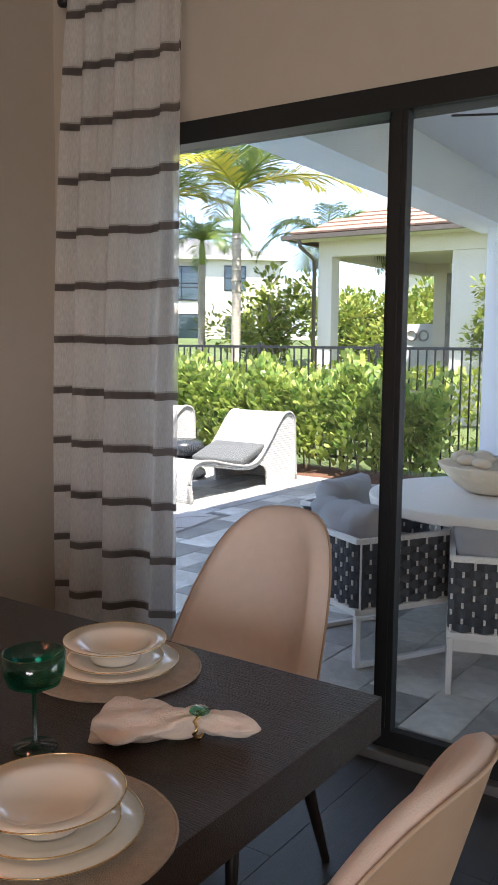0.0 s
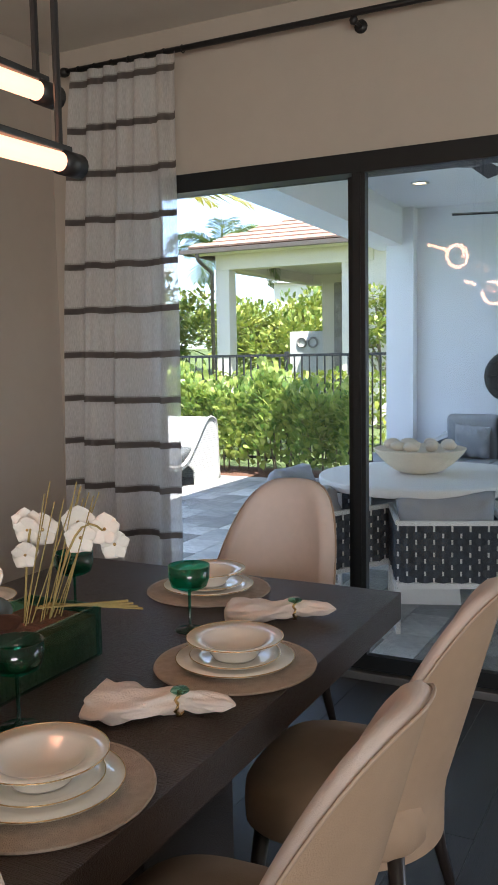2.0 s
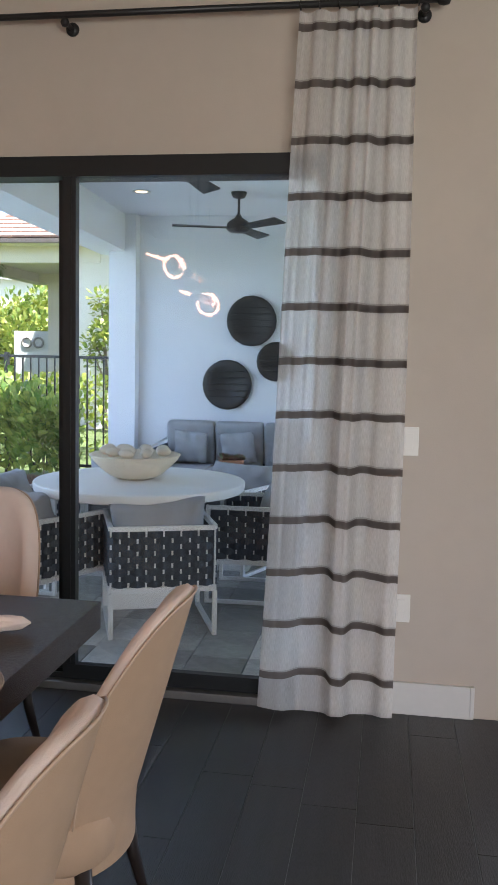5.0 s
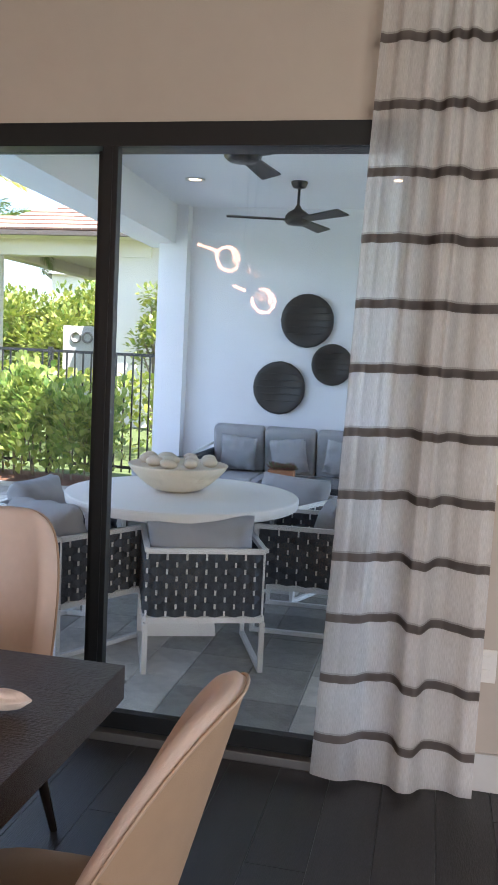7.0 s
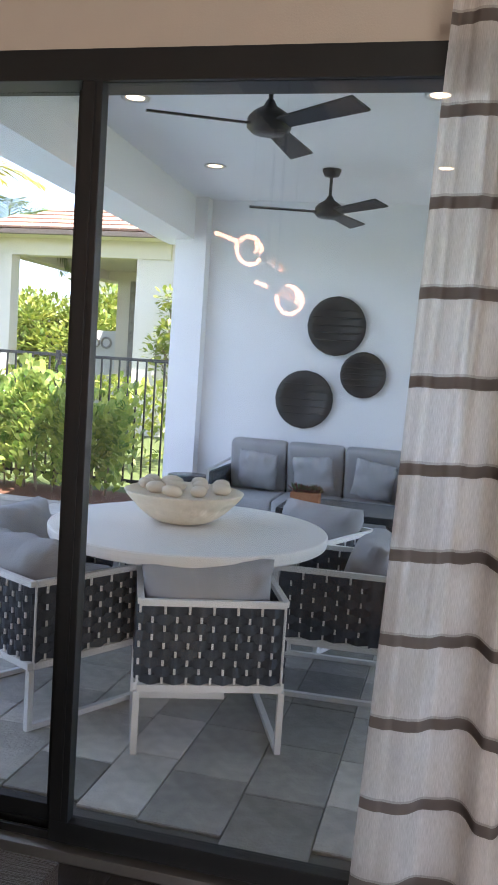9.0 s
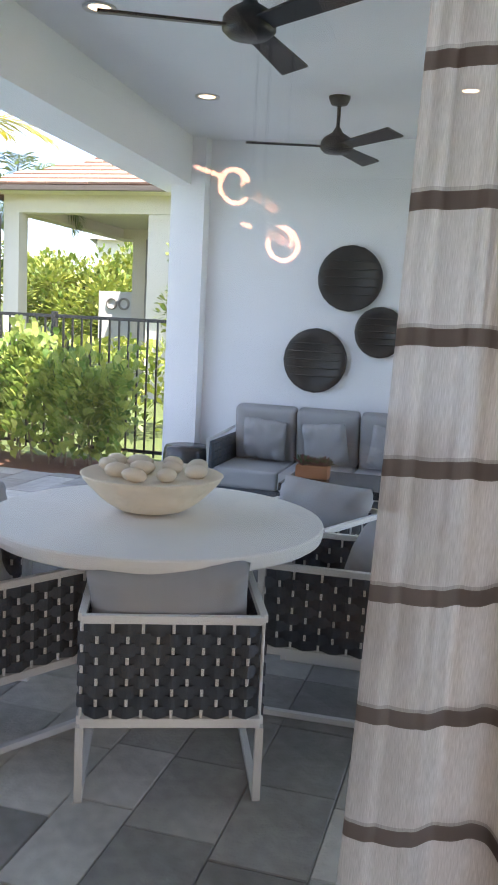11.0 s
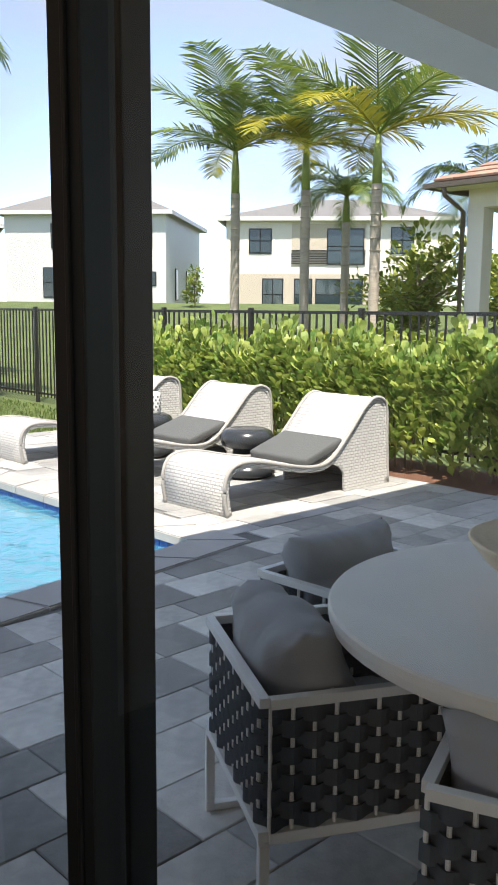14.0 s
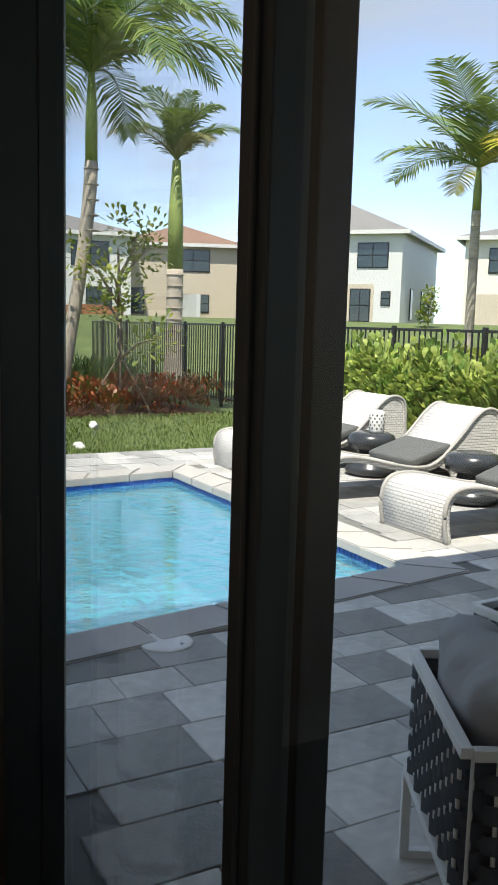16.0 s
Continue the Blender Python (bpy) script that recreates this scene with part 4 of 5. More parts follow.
for x, z, r in ((-1.46, 1.915, 0.27), (-1.715, 1.225, 0.27), (-1.185, 1.485, 0.21)):
    wd = thing("wall_disc", "black woven round wall basket on the stucco", "wall decor", "wall baskets", at=pose(x, 10.045, z, 90, 0, 0))
    rng = random.Random(int(r * 100 + x * 10))
    b = lathe([(0, 0.012), (r * 0.3, 0.014), (r * 0.7, 0.03), (r * 0.96, 0.045), (r, 0.04), (r * 0.99, 0.0), (0, 0)], 48, wobble=0.012)
    part("basket", b, M_BLACK, wd, "", True)
    for k in range(5):
        zz = -0.5 * r + k * 0.25 * r
        hw = math.sqrt(max(0, r * r - zz * zz)) * 0.9
        part("weave", box(-hw, zz, 0.036, hw, zz + 0.012, 0.05, 0.003, seg=1), M_CERAM, wd)


def ceiling_fan(x, y, rz, drop):
    f = thing("ceiling_fan", "dark bronze three-blade ceiling fan at rest", "ceiling fan", "ceiling fans", at=pose(x, y, LC, 0, 0, rz))
    part("canopy", lathe([(0, 0), (0.072, 0), (0.072, -0.012), (0.055, -0.05), (0.02, -0.06), (0, -0.06)], 28), M_BLACK, f, "", True)
    part("downrod", tube([(0, 0, -0.05), (0, 0, -drop)], 0.012, 10), M_BLACK, f)
    part("motor", lathe([(0.02, -drop + 0.06), (0.035, -drop + 0.03), (0.085, -drop), (0.11, -drop - 0.03), (0.112, -drop - 0.075), (0.085, -drop - 0.10), (0, -drop - 0.105)], 36), M_BLACK, f, "", True)
    for k in range(3):
        a = k * math.tau / 3
        b = box(0.09, -0.066, -0.006, 0.61, 0.066, 0.006, 0.004)
        for v in b.verts:
            if v.co.x < 0.3:
                v.co.y *= 0.7
        part("blade", b, M_BLACK, f, "", False, Matrix.Rotation(a, 4, "Z") @ pose(0, 0, -drop - 0.06, -14, 0, 0))


ceiling_fan(-1.345, 6.40, 85, 0.26)
ceiling_fan(-1.40, 8.75, 76, 0.26)
for x, y in ((-2.30, 6.98), (-2.30, 8.66), (-0.55, 6.98), (-0.55, 8.66)):
    dl = thing("downlight", "round recessed warm downlight in the patio ceiling", "downlight", "patio downlights", at=pose(x, y, LC))
    part("trim_ring", lathe([(0.055, -0.001), (0.085, -0.001), (0.085, -0.009), (0.06, -0.007), (0.055, -0.001)], 32), M_TRIMW, dl, "", True)
    part("lens", lathe([(0, -0.003), (0.054, -0.003), (0.054, -0.001), (0, -0.001)], 28), M_DOWN, dl, "glowing lens")

# ---- outdoors: ground, patio, pool ----
POOL = ((-4.84, 7.45), (-4.16, 3.0), (-8.0, 3.0), (-8.62, 7.45))
PX0, PX1, PY0, PY1 = -10.1, 3.4, 0.0, 10.32


def ground_z(x, y):
    r = math.hypot(x + 0.5, y - 4)
    k = min(1, max(0, (r - 26) / 24))
    return -0.06 + 1.95 * k * k * (3 - 2 * k)


xs = [-3000, -600, -200, -100, -75, -62, -54, -48, -44, -40, -36, -32, -28, -25, -22, -18, -14, PX0, -7, PX1, 8, 20, 40, 120, 600, 3000]
ys = [-3000, -600, -120, -40, -15, -5, PY0, 3, 7, PY1, 14, 18, 22, 26, 30, 34, 38, 42, 46, 50, 56, 64, 80, 120, 600, 3000]
bm = bmesh.new()
gv = {(i, j): bm.verts.new((x, y, ground_z(x, y))) for i, x in enumerate(xs) for j, y in enumerate(ys)}
for i in range(len(xs) - 1):
    for j in range(len(ys) - 1):
        if not (PX0 <= xs[i] < PX1 and PY0 <= ys[j] < PY1):
            bm.faces.new((gv[i, j], gv[i + 1, j], gv[i + 1, j + 1], gv[i, j + 1]))
setting("ground", bm, M_GRASS, "mown green lawn reaching past the houses", "lawn", True)

bm = bmesh.new()
o = [bm.verts.new((x, y, PATIO - 0.012)) for x, y in ((PX1, PY1), (PX1, PY0), (PX0, PY0), (PX0, PY1))]
q = [bm.verts.new((x, y, PATIO - 0.012)) for x, y in POOL]
for k in range(4):
    bm.faces.new((o[k], o[(k + 1) % 4], q[(k + 1) % 4], q[k]))
patio_ob = setting("patio", bm, M_JOINT, "sanded bed of the grey paver patio", "patio")


def inset(poly, d):
    """The pool's outline moved outwards by d."""
    c = Vector((sum(p[0] for p in poly) / 4, sum(p[1] for p in poly) / 4))
    out = []
    for k in range(4):
        p, a, b = Vector(poly[k]), Vector(poly[k - 1]), Vector(poly[(k + 1) % 4])
        u, w = (p - a).normalized(), (p - b).normalized()
        out.append(p + (u + w) * d)
    return out


bm = bmesh.new()
top = [bm.verts.new((x, y, PATIO)) for x, y in POOL]
low = [bm.verts.new((x, y, -1.1)) for x, y in POOL]
for k in range(4):
    bm.faces.new((top[k], low[k], low[(k + 1) % 4], top[(k + 1) % 4]))
bm.faces.new(low)
pool = setting("pool", bm, M_POOLWALL, "pale blue plastered swimming pool", "pool")
n_edge = inset(POOL, 0.30)
lip = inset(POOL, -0.02)
bm = bmesh.new()
wat = setting("water", sheet(lambda u, v: (Vector(POOL[0]).lerp(Vector(POOL[1]), u)).lerp(Vector(POOL[3]).lerp(Vector(POOL[2]), u), v).to_3d() + Vector((0, 0, -0.13)), 2, 2, bm), M_PANE, "clear rippled blue pool water", "water")
wat.visible_shadow = False


def water_material():
    """Clear blue water whose small steep ripples break up what they mirror."""
    m = clear_glass("pool_water", (0.60, 0.89, 0.95), 1.0, 0.10, 1.33)
    n, l = m.node_tree.nodes, m.node_tree.links
    co = n.new("ShaderNodeTexCoord")
    warp, cell, fine = n.new("ShaderNodeTexNoise"), n.new("ShaderNodeTexVoronoi"), n.new("ShaderNodeTexNoise")
    warp.inputs["Scale"].default_value = 2.4
    bend = n.new("ShaderNodeMix")
    bend.data_type, bend.inputs[0].default_value = "RGBA", 0.32
    cell.feature, cell.inputs["Scale"].default_value = "SMOOTH_F1", 13.0
    fine.inputs["Scale"].default_value, fine.inputs["Detail"].default_value = 16.0, 4.0
    l.new(co.outputs["Object"], warp.inputs["Vector"]), l.new(co.outputs["Object"], fine.inputs["Vector"])
    l.new(co.outputs["Object"], bend.inputs[6]), l.new(warp.outputs[1], bend.inputs[7]), l.new(bend.outputs[2], cell.inputs["Vector"])
    add = n.new("ShaderNodeMath")
    add.operation = "MULTIPLY_ADD"
    add.inputs[1].default_value = 0.55
    l.new(fine.outputs[0], add.inputs[0]), l.new(cell.outputs["Distance"], add.inputs[2])
    bn = n.new("ShaderNodeBump")
    bn.inputs["Strength"].default_value, bn.inputs["Distance"].default_value = 1.0, 0.10
    l.new(add.outputs[0], bn.inputs["Height"])
    for k in n:
        if k.bl_idname in ("ShaderNodeBsdfGlossy", "ShaderNodeLayerWeight"):
            l.new(bn.outputs[0], k.inputs["Normal"])
    body, blend = n.new("ShaderNodeBsdfDiffuse"), n.new("ShaderNodeMixShader")
    body.inputs[0].default_value = (0.07, 0.27, 0.36, 1)
    l.new(bn.outputs[0], body.inputs["Normal"])
    blend.inputs[0].default_value = 0.62
    surface = n["Mix Shader"]
    clear = surface.inputs[1].links[0].from_socket
    l.new(clear, blend.inputs[1]), l.new(body.outputs[0], blend.inputs[2]), l.new(blend.outputs[0], surface.inputs[1])
    return m


wat.data.materials[0] = water_material()


# coping stones and waterline tiles
for k in range(4):
    a, b2 = Vector(POOL[k]), Vector(POOL[(k + 1) % 4])
    ao, bo = n_edge[k], n_edge[(k + 1) % 4]
    al, bl = lip[k], lip[(k + 1) % 4]
    cnt = max(2, int((b2 - a).length / 0.46))
    for i in range(cnt):
        f0, f1 = (i + 0.012) / cnt, (i + 0.988) / cnt
        bm = bmesh.new()
        pl4 = [al.lerp(bl, f0), al.lerp(bl, f1), ao.lerp(bo, f1), ao.lerp(bo, f0)]
        vt = [bm.verts.new((p.x, p.y, PATIO + 0.014)) for p in pl4]
        vb = [bm.verts.new((p.x, p.y, PATIO - 0.05)) for p in pl4]
        bm.faces.new(vt), bm.faces.new(vb[::-1])
        for j in range(4):
            bm.faces.new((vt[j], vb[j], vb[(j + 1) % 4], vt[(j + 1) % 4]))
        bmesh.ops.recalc_face_normals(bm, faces=bm.faces)
        bmesh.ops.bevel(bm, geom=[e for e in bm.edges if all(v.co.z > PATIO for v in e.verts)], offset=0.008, segments=2, affect="EDGES")
        part("coping_stone", bm, M_COPING, pool)
    d = (b2 - a).normalized()
    rz = math.degrees(math.atan2(d.y, d.x))
    nrm = Vector((-d.y, d.x))
    if nrm.dot(Vector((-6.4, 5.2)) - a) < 0:
        nrm = -nrm
    if k == 1:
        continue
    bm = bmesh.new()
    cnt = int((b2 - a).length / 0.05)
    for i in range(cnt):
        for row in range(2):
            p = a.lerp(b2, (i + 0.5) / cnt) + nrm * 0.004
            mm = pose(p.x, p.y, PATIO - 0.08 - 0.05 * row, 0, 0, rz)
            r = bmesh.ops.create_cube(bm, size=1.0, matrix=mm @ Matrix.Diagonal((0.045, 0.008, 0.045, 1)))
    tagged(part("waterline_tiles", bm, M_TILE, pool, "cobalt glass mosaic band"), kind="stuff")

lid = thing("skimmer_lid", "round white skimmer lid set in the pavers", "lid", at=pose(-4.24, 5.53, PATIO))
part("cover", lathe([(0, 0.012), (0.10, 0.012), (0.125, 0.010), (0.13, 0.004), (0.13, 0.0), (0, 0)], 40), M_PLATE, lid, "", True)
for s in (-1, 1):
    part("finger_hole", lathe([(0, 0.013), (0.01, 0.013), (0.01, 0.0125), (0, 0.0125)], 12), M_BLACK, lid, "", False, pose(0.07 * s, 0.05 * s, 0.0))


# ---- loungers ----
def wicker_material():
    m = M_WICKER
    n, l = m.node_tree.nodes, m.node_tree.links
    b = n["Principled BSDF"]
    uv = n.new("ShaderNodeTexCoord")
    br = n.new("ShaderNodeTexBrick")
    br.inputs["Scale"].default_value = 1.0
    br.inputs["Brick Width"].default_value, br.inputs["Row Height"].default_value, br.inputs["Mortar Size"].default_value = 0.05, 0.026, 0.0035
    br.inputs["Color1"].default_value, br.inputs["Color2"].default_value, br.inputs["Mortar"].default_value = (1, 1, 1, 1), (0.86, 0.86, 0.86, 1), (0.52, 0.51, 0.50, 1)
    br.inputs["Mortar Smooth"].default_value = 0.6
    l.new(uv.outputs["UV"], br.inputs["Vector"])
    src = b.inputs["Base Color"].links[0].from_socket
    mu = n.new("ShaderNodeMix")
    mu.data_type, mu.blend_type = "RGBA", "MULTIPLY"
    mu.inputs[0].default_value = 1.0
    l.new(src, mu.inputs[6]), l.new(br.outputs[0], mu.inputs[7]), l.new(mu.outputs[2], b.inputs["Base Color"])
    bn = n.new("ShaderNodeBump")
    bn.inputs["Strength"].default_value, bn.inputs["Distance"].default_value = 0.9, 0.006
    l.new(br.outputs[1], bn.inputs["Height"])
    bn.invert = True
    l.new(bn.outputs[0], b.inputs["Normal"])


wicker_material()


def uv_box(ob):
    """World-size UVs by the main direction of each face."""
    me = ob.data
    layer = me.uv_layers.new(name="UVMap")
    for p in me.polygons:
        a = max(range(3), key=lambda i: abs(p.normal[i]))
        for li in p.loop_indices:
            c = me.vertices[me.loops[li].vertex_index].co
            layer.data[li].uv = (c.y, c.z) if a == 0 else ((c.x, c.z) if a == 1 else (c.x, c.y))
    return ob


def bez(ctrl, n):
    """A smooth curve through the points (Catmull-Rom)."""
    p = [Vector(c) for c in ctrl]
    p = [2 * p[0] - p[1]] + p + [2 * p[-1] - p[-2]]
    out = []
    for i in range(1, len(p) - 2):
        for k in range(n):
            t = k / n
            out.append(0.5 * ((2 * p[i]) + (p[i + 1] - p[i - 1]) * t + (2 * p[i - 1] - 5 * p[i] + 4 * p[i + 1] - p[i + 2]) * t * t + (3 * p[i] - p[i - 1] - 3 * p[i + 1] + p[i + 2]) * t ** 3))
    return out + [p[-2]]


def lounger():
    c = thing("sun_lounger", "white woven wicker sun lounger by the pool", "lounger", "pool loungers")
    prof = bez([(0.03, 0.0), (0.0, 0.18), (0.03, 0.32), (0.13, 0.385), (0.34, 0.385), (0.7, 0.31), (1.0, 0.265), (1.22, 0.30), (1.45, 0.49), (1.66, 0.70), (1.80, 0.78), (1.93, 0.755), (1.985, 0.66), (2.0, 0.4), (2.03, 0.0)], 6)
    W = 0.36
    b = bmesh.new()
    rows = [[b.verts.new((x, p.x, p.y)) for x in (-W, -W / 3, W / 3, W)] for p in prof]
    for a, d in zip(rows, rows[1:]):
        for k in range(3):
            b.faces.new((a[k], a[k + 1], d[k + 1], d[k]))
    bmesh.ops.recalc_face_normals(b, faces=b.faces)
    bmesh.ops.solidify(b, geom=b.faces[:], thickness=0.045)
    body = uv_box(part("shell", b, M_WICKER, c, "", True))
    for x in (-W + 0.004, W - 0.004):
        part("edge_braid", tube([(x, p.x, p.y) for p in prof], 0.017, 6), M_WICKER, body, "", True)
        idx = [i for i, p in enumerate(prof) if p.x > 1.16]
        b = bmesh.new()
        up = [b.verts.new((x, prof[i].x, prof[i].y)) for i in idx]
        dn = [b.verts.new((x, min(2.0, max(1.40, prof[i].x)), 0.0 if prof[i].x > 1.40 else max(0.0, prof[i].y - 0.06 - 1.0 * (prof[i].x - 1.16)))) for i in idx]
        for k in range(len(idx) - 1):
            b.faces.new((up[k], up[k + 1], dn[k + 1], dn[k]))
        bmesh.ops.remove_doubles(b, verts=b.verts, dist=0.002)
        bmesh.ops.recalc_face_normals(b, faces=b.faces)
        bmesh.ops.solidify(b, geom=b.faces[:], thickness=0.02)
        uv_box(part("side_panel", b, M_WICKER, c))
    return c


lg = lounger()
LX = (-5.54, -7.05, -8.53)
for k, x in enumerate(LX):
    m = pose(x, 8.03, PATIO, 0, 0, (1.5, 0, -1)[k])
    if k == 0:
        lg.matrix_basis = m
    else:
        copy_thing(lg, m)
    pc = thing("lounger_cushion", "charcoal head cushion lying on a wicker lounger", "cushion", "lounger cushions", at=m @ pose(0, 1.18, 0.355, 17, 0, 0))
    part("cover", box(-0.33, -0.24, -0.035, 0.33, 0.24, 0.045, 0.03, seg=3), M_CUSHD, pc, "", True)
for x, y in ((-6.30, 9.32), (-7.80, 9.32)):
    d = thing("drum_table", "charcoal glazed bulging side table between loungers", "side table", "drum tables", at=pose(x, y, PATIO))
    part("top", lathe([(0, 0.44), (0.18, 0.445), (0.23, 0.42), (0.255, 0.36), (0.235, 0.29), (0.15, 0.26), (0, 0.26)], 36), M_CERAM, d, "", True)
    part("foot", lathe([(0, 0.0), (0.22, 0.0), (0.27, 0.04), (0.25, 0.10), (0.14, 0.16), (0.13, 0.28), (0, 0.28)], 36), M_CERAM, d, "", True)
lan = thing("lantern", "white pierced ceramic lantern on a drum table", "lantern", at=pose(-7.78, 9.36, PATIO + 0.445))
part("body", lathe([(0, 0), (0.07, 0), (0.078, 0.02), (0.078, 0.20), (0.07, 0.22), (0.045, 0.23), (0, 0.232)], 28), M_PLATE, lan, "", True)
for i in range(10):
    for j in range(5):
        a = (i + 0.5 * (j % 2)) * math.tau / 10
        part("hole", box(-0.009, -0.003, -0.011, 0.009, 0.003, 0.011, 0.003, seg=1), M_CUSHD, lan, "dark piercing", False, pose(0.078 * math.cos(a), 0.078 * math.sin(a), 0.045 + 0.034 * j, 0, 0, math.degrees(a) + 90))


# ---- planting ----
def leaf(out, p, d, up, L, W, bend=0.15):
    """A bent rounded leaf of six corners."""
    s = d.cross(up)
    s = s.normalized() if s.length > 1e-4 else Vector((1, 0, 0))
    n = s.cross(d)
    a = out.verts.new(p)
    b = [out.verts.new(p + d * L * 0.55 + s * k * W * 0.5 + n * bend * L * 0.3) for k in (-1, 1)]
    c = [out.verts.new(p + d * L * 0.9 + s * k * W * 0.36 + n * 0.0) for k in (-1, 1)]
    out.faces.new((a, b[1], b[0]))
    out.faces.new((b[0], b[1], c[1], c[0]))


def leaf_mass(name, label, category, material, count, spot, size, seed, ratio=0.6, parent=None):
    rng = random.Random(seed)
    out = bmesh.new()
    for _ in range(count):
        p, d = spot(rng)
        L = size * rng.uniform(0.7, 1.25)
        leaf(out, p, d, Vector((rng.uniform(-0.4, 0.4), rng.uniform(-0.4, 0.4), 1)), L, L * ratio)
    ob = part(name, out, material, parent)
    return tagged(ob, label, category if not parent else "", "", "stuff" if not parent else "")


def hedge_spot(rng):
    x = rng.uniform(-10.7, -3.70)
    shrub = x / 0.62
    crest = 0.98 + 0.18 * math.sin(shrub * math.tau) * 0.5 + 0.10 * math.sin(x * 5.1 + 1) + 0.05 * math.sin(x * 13)
    if x > -4.4:
        crest -= 0.14 * (x + 4.4) / 0.7 + 0.03
    z = crest * rng.random() ** 0.55
    hw = 0.36 * (0.75 + 0.25 * math.sin(shrub * math.tau)) * (1 - 0.35 * (z / 1.2) ** 3)
    y = 10.78 - hw * (1 - 2 * rng.random() ** 2.2)
    d = Vector((rng.uniform(-0.9, 0.9), -0.6 if y < 10.78 else 0.6, rng.uniform(0.3, 1.7))).normalized()
    if rng.random() < 0.09:
        z = crest + rng.uniform(0.0, 0.20)
        d = Vector((rng.uniform(-0.4, 0.4), rng.uniform(-0.4, 0.4), 1)).normalized()
    return Vector((x, y, PATIO + 0.05 + z)), d


leaf_mass("hedge", "bright green clusia hedge along the fence", "hedge", M_HEDGE, 10500, hedge_spot, 0.118, 11, 0.6)
rng = random.Random(12)
out = bmesh.new()
for k in range(70):
    x = -3.98 - k * 0.096
    p = Vector((x, 10.8 + rng.uniform(-0.15, 0.15), PATIO - 0.02))
    tube([p, p + Vector((rng.uniform(-0.1, 0.1), rng.uniform(-0.15, 0.15), rng.uniform(0.6, 1.0)))], [0.012, 0.005], 5, out)
tagged(part("hedge_stems", out, M_BARK), "brown woody stems inside the hedge", "hedge", "", "stuff")
setting("mulch_bed", sheet(lambda u, v: Vector((-10.9 + 7.5 * u, PY1 + 0.95 * v, -0.045 + 0.03 * math.sin(v * math.pi) + 0.012 * noise.noise(Vector((u * 60, v * 9, 0))))), 90, 10), M_MULCH, "brown bark mulch under the hedge", "mulch", True)

# fence
FT = 1.50
fence = thing("fence", "black aluminium picket fence behind the hedge", "fence")
FXA, FXB, FY = -3.1, -23.0, 11.25
for z in (FT - 0.02, 0.10):
    part("rail", box(FXB, FY - 0.014, z - 0.018, FXA, FY + 0.014, z + 0.018, 0.003), M_BLACK, fence)
picket = mesh_of("picket", box(-0.009, -0.009, 0.04, 0.009, 0.009, FT - 0.03), M_BLACK)
post = mesh_of("post", box(-0.028, -0.028, -0.06, 0.028, 0.028, FT + 0.03, 0.004, seg=1), M_BLACK)
k = 0
x = FXA
while x > FXB:
    ob = new("post" if k % 16 == 0 else "picket", post if k % 16 == 0 else picket)
    ob.parent = fence
    ob.location = (x, FY, 0)
    x -= 0.108
    k += 1

setting("flower_bed", sheet(lambda u, v: Vector((-19.5 + 5.6 * u, 6.2 + 4.4 * v, -0.05 + 0.06 * math.sin(u * math.pi) * math.sin(v * math.pi))), 12, 8), M_MULCH, "mulched flower bed before the fence", "flower bed", True)


def croton_spot(rng):
    a = rng.random()
    x = -13.9 - 1.4 * rng.random() - 0.5 * math.sin(a * 9) * 0.3
    y = 5.8 + 4.9 * a
    z = 0.55 * rng.random() ** 0.6 * (0.8 + 0.2 * math.sin(a * 40))
    return Vector((x, y, -0.03 + z)), Vector((rng.uniform(-1, 1) + 0.4, rng.uniform(-1, 1), rng.uniform(0.4, 1.6))).normalized()


leaf_mass("croton_bed", "red and green croton shrubs in the bed", "shrub", M_CROTON, 3200, croton_spot, 0.17, 13, 0.3)
leaf_mass("feather_grass", "pale green feathery grasses behind the crotons", "grass", M_PALM, 2200, lambda r: (Vector((-16.2 - 1.4 * r.random(), 5.6 + 4.6 * r.random(), 0.1 + 0.35 * r.random())), Vector((r.uniform(-0.5, 0.5), r.uniform(-0.5, 0.5), 1)).normalized()), 0.40, 14, 0.06)
leaf_mass("lawn_blades", "fine grass blades of the near lawn", "grass", M_BLADE, 15000, lambda r: (Vector((-10.12 - 3.8 * r.random() ** 1.3, 3.5 + 7.4 * r.random(), -0.062)), Vector((r.uniform(-0.7, 0.7), r.uniform(-0.7, 0.7), 1)).normalized()), 0.075, 15, 0.16)
rng = random.Random(16)
for k in range(26):
    b = lathe([(0, -0.03), (0.04, -0.025), (0.06, 0.0), (0.045, 0.03), (0, 0.04)], 10, wobble=0.08)
    tagged(part("river_stone", b, M_PLATE, None, "", True, pose(-10.3 - 0.55 * rng.random(), 6.1 + 1.05 * rng.random(), -0.03 + 0.02 * rng.random(), 0, 0, rng.uniform(0, 360))), "rounded white river stone beside the deck", "stone", "river stones")
sp = thing("garden_spotlight", "small white garden spotlight on the lawn", "garden light", at=pose(-11.7, 7.62, -0.06))
part("spike", tube([(0, 0, 0), (0, 0, 0.10)], 0.012, 8), M_PLATE, sp)
part("head", lathe([(0, -0.07), (0.04, -0.06), (0.055, 0.05), (0.05, 0.06), (0, 0.055)], 16), M_PLATE, sp, "", True, pose(0, 0, 0.14, 60, 0, 40))


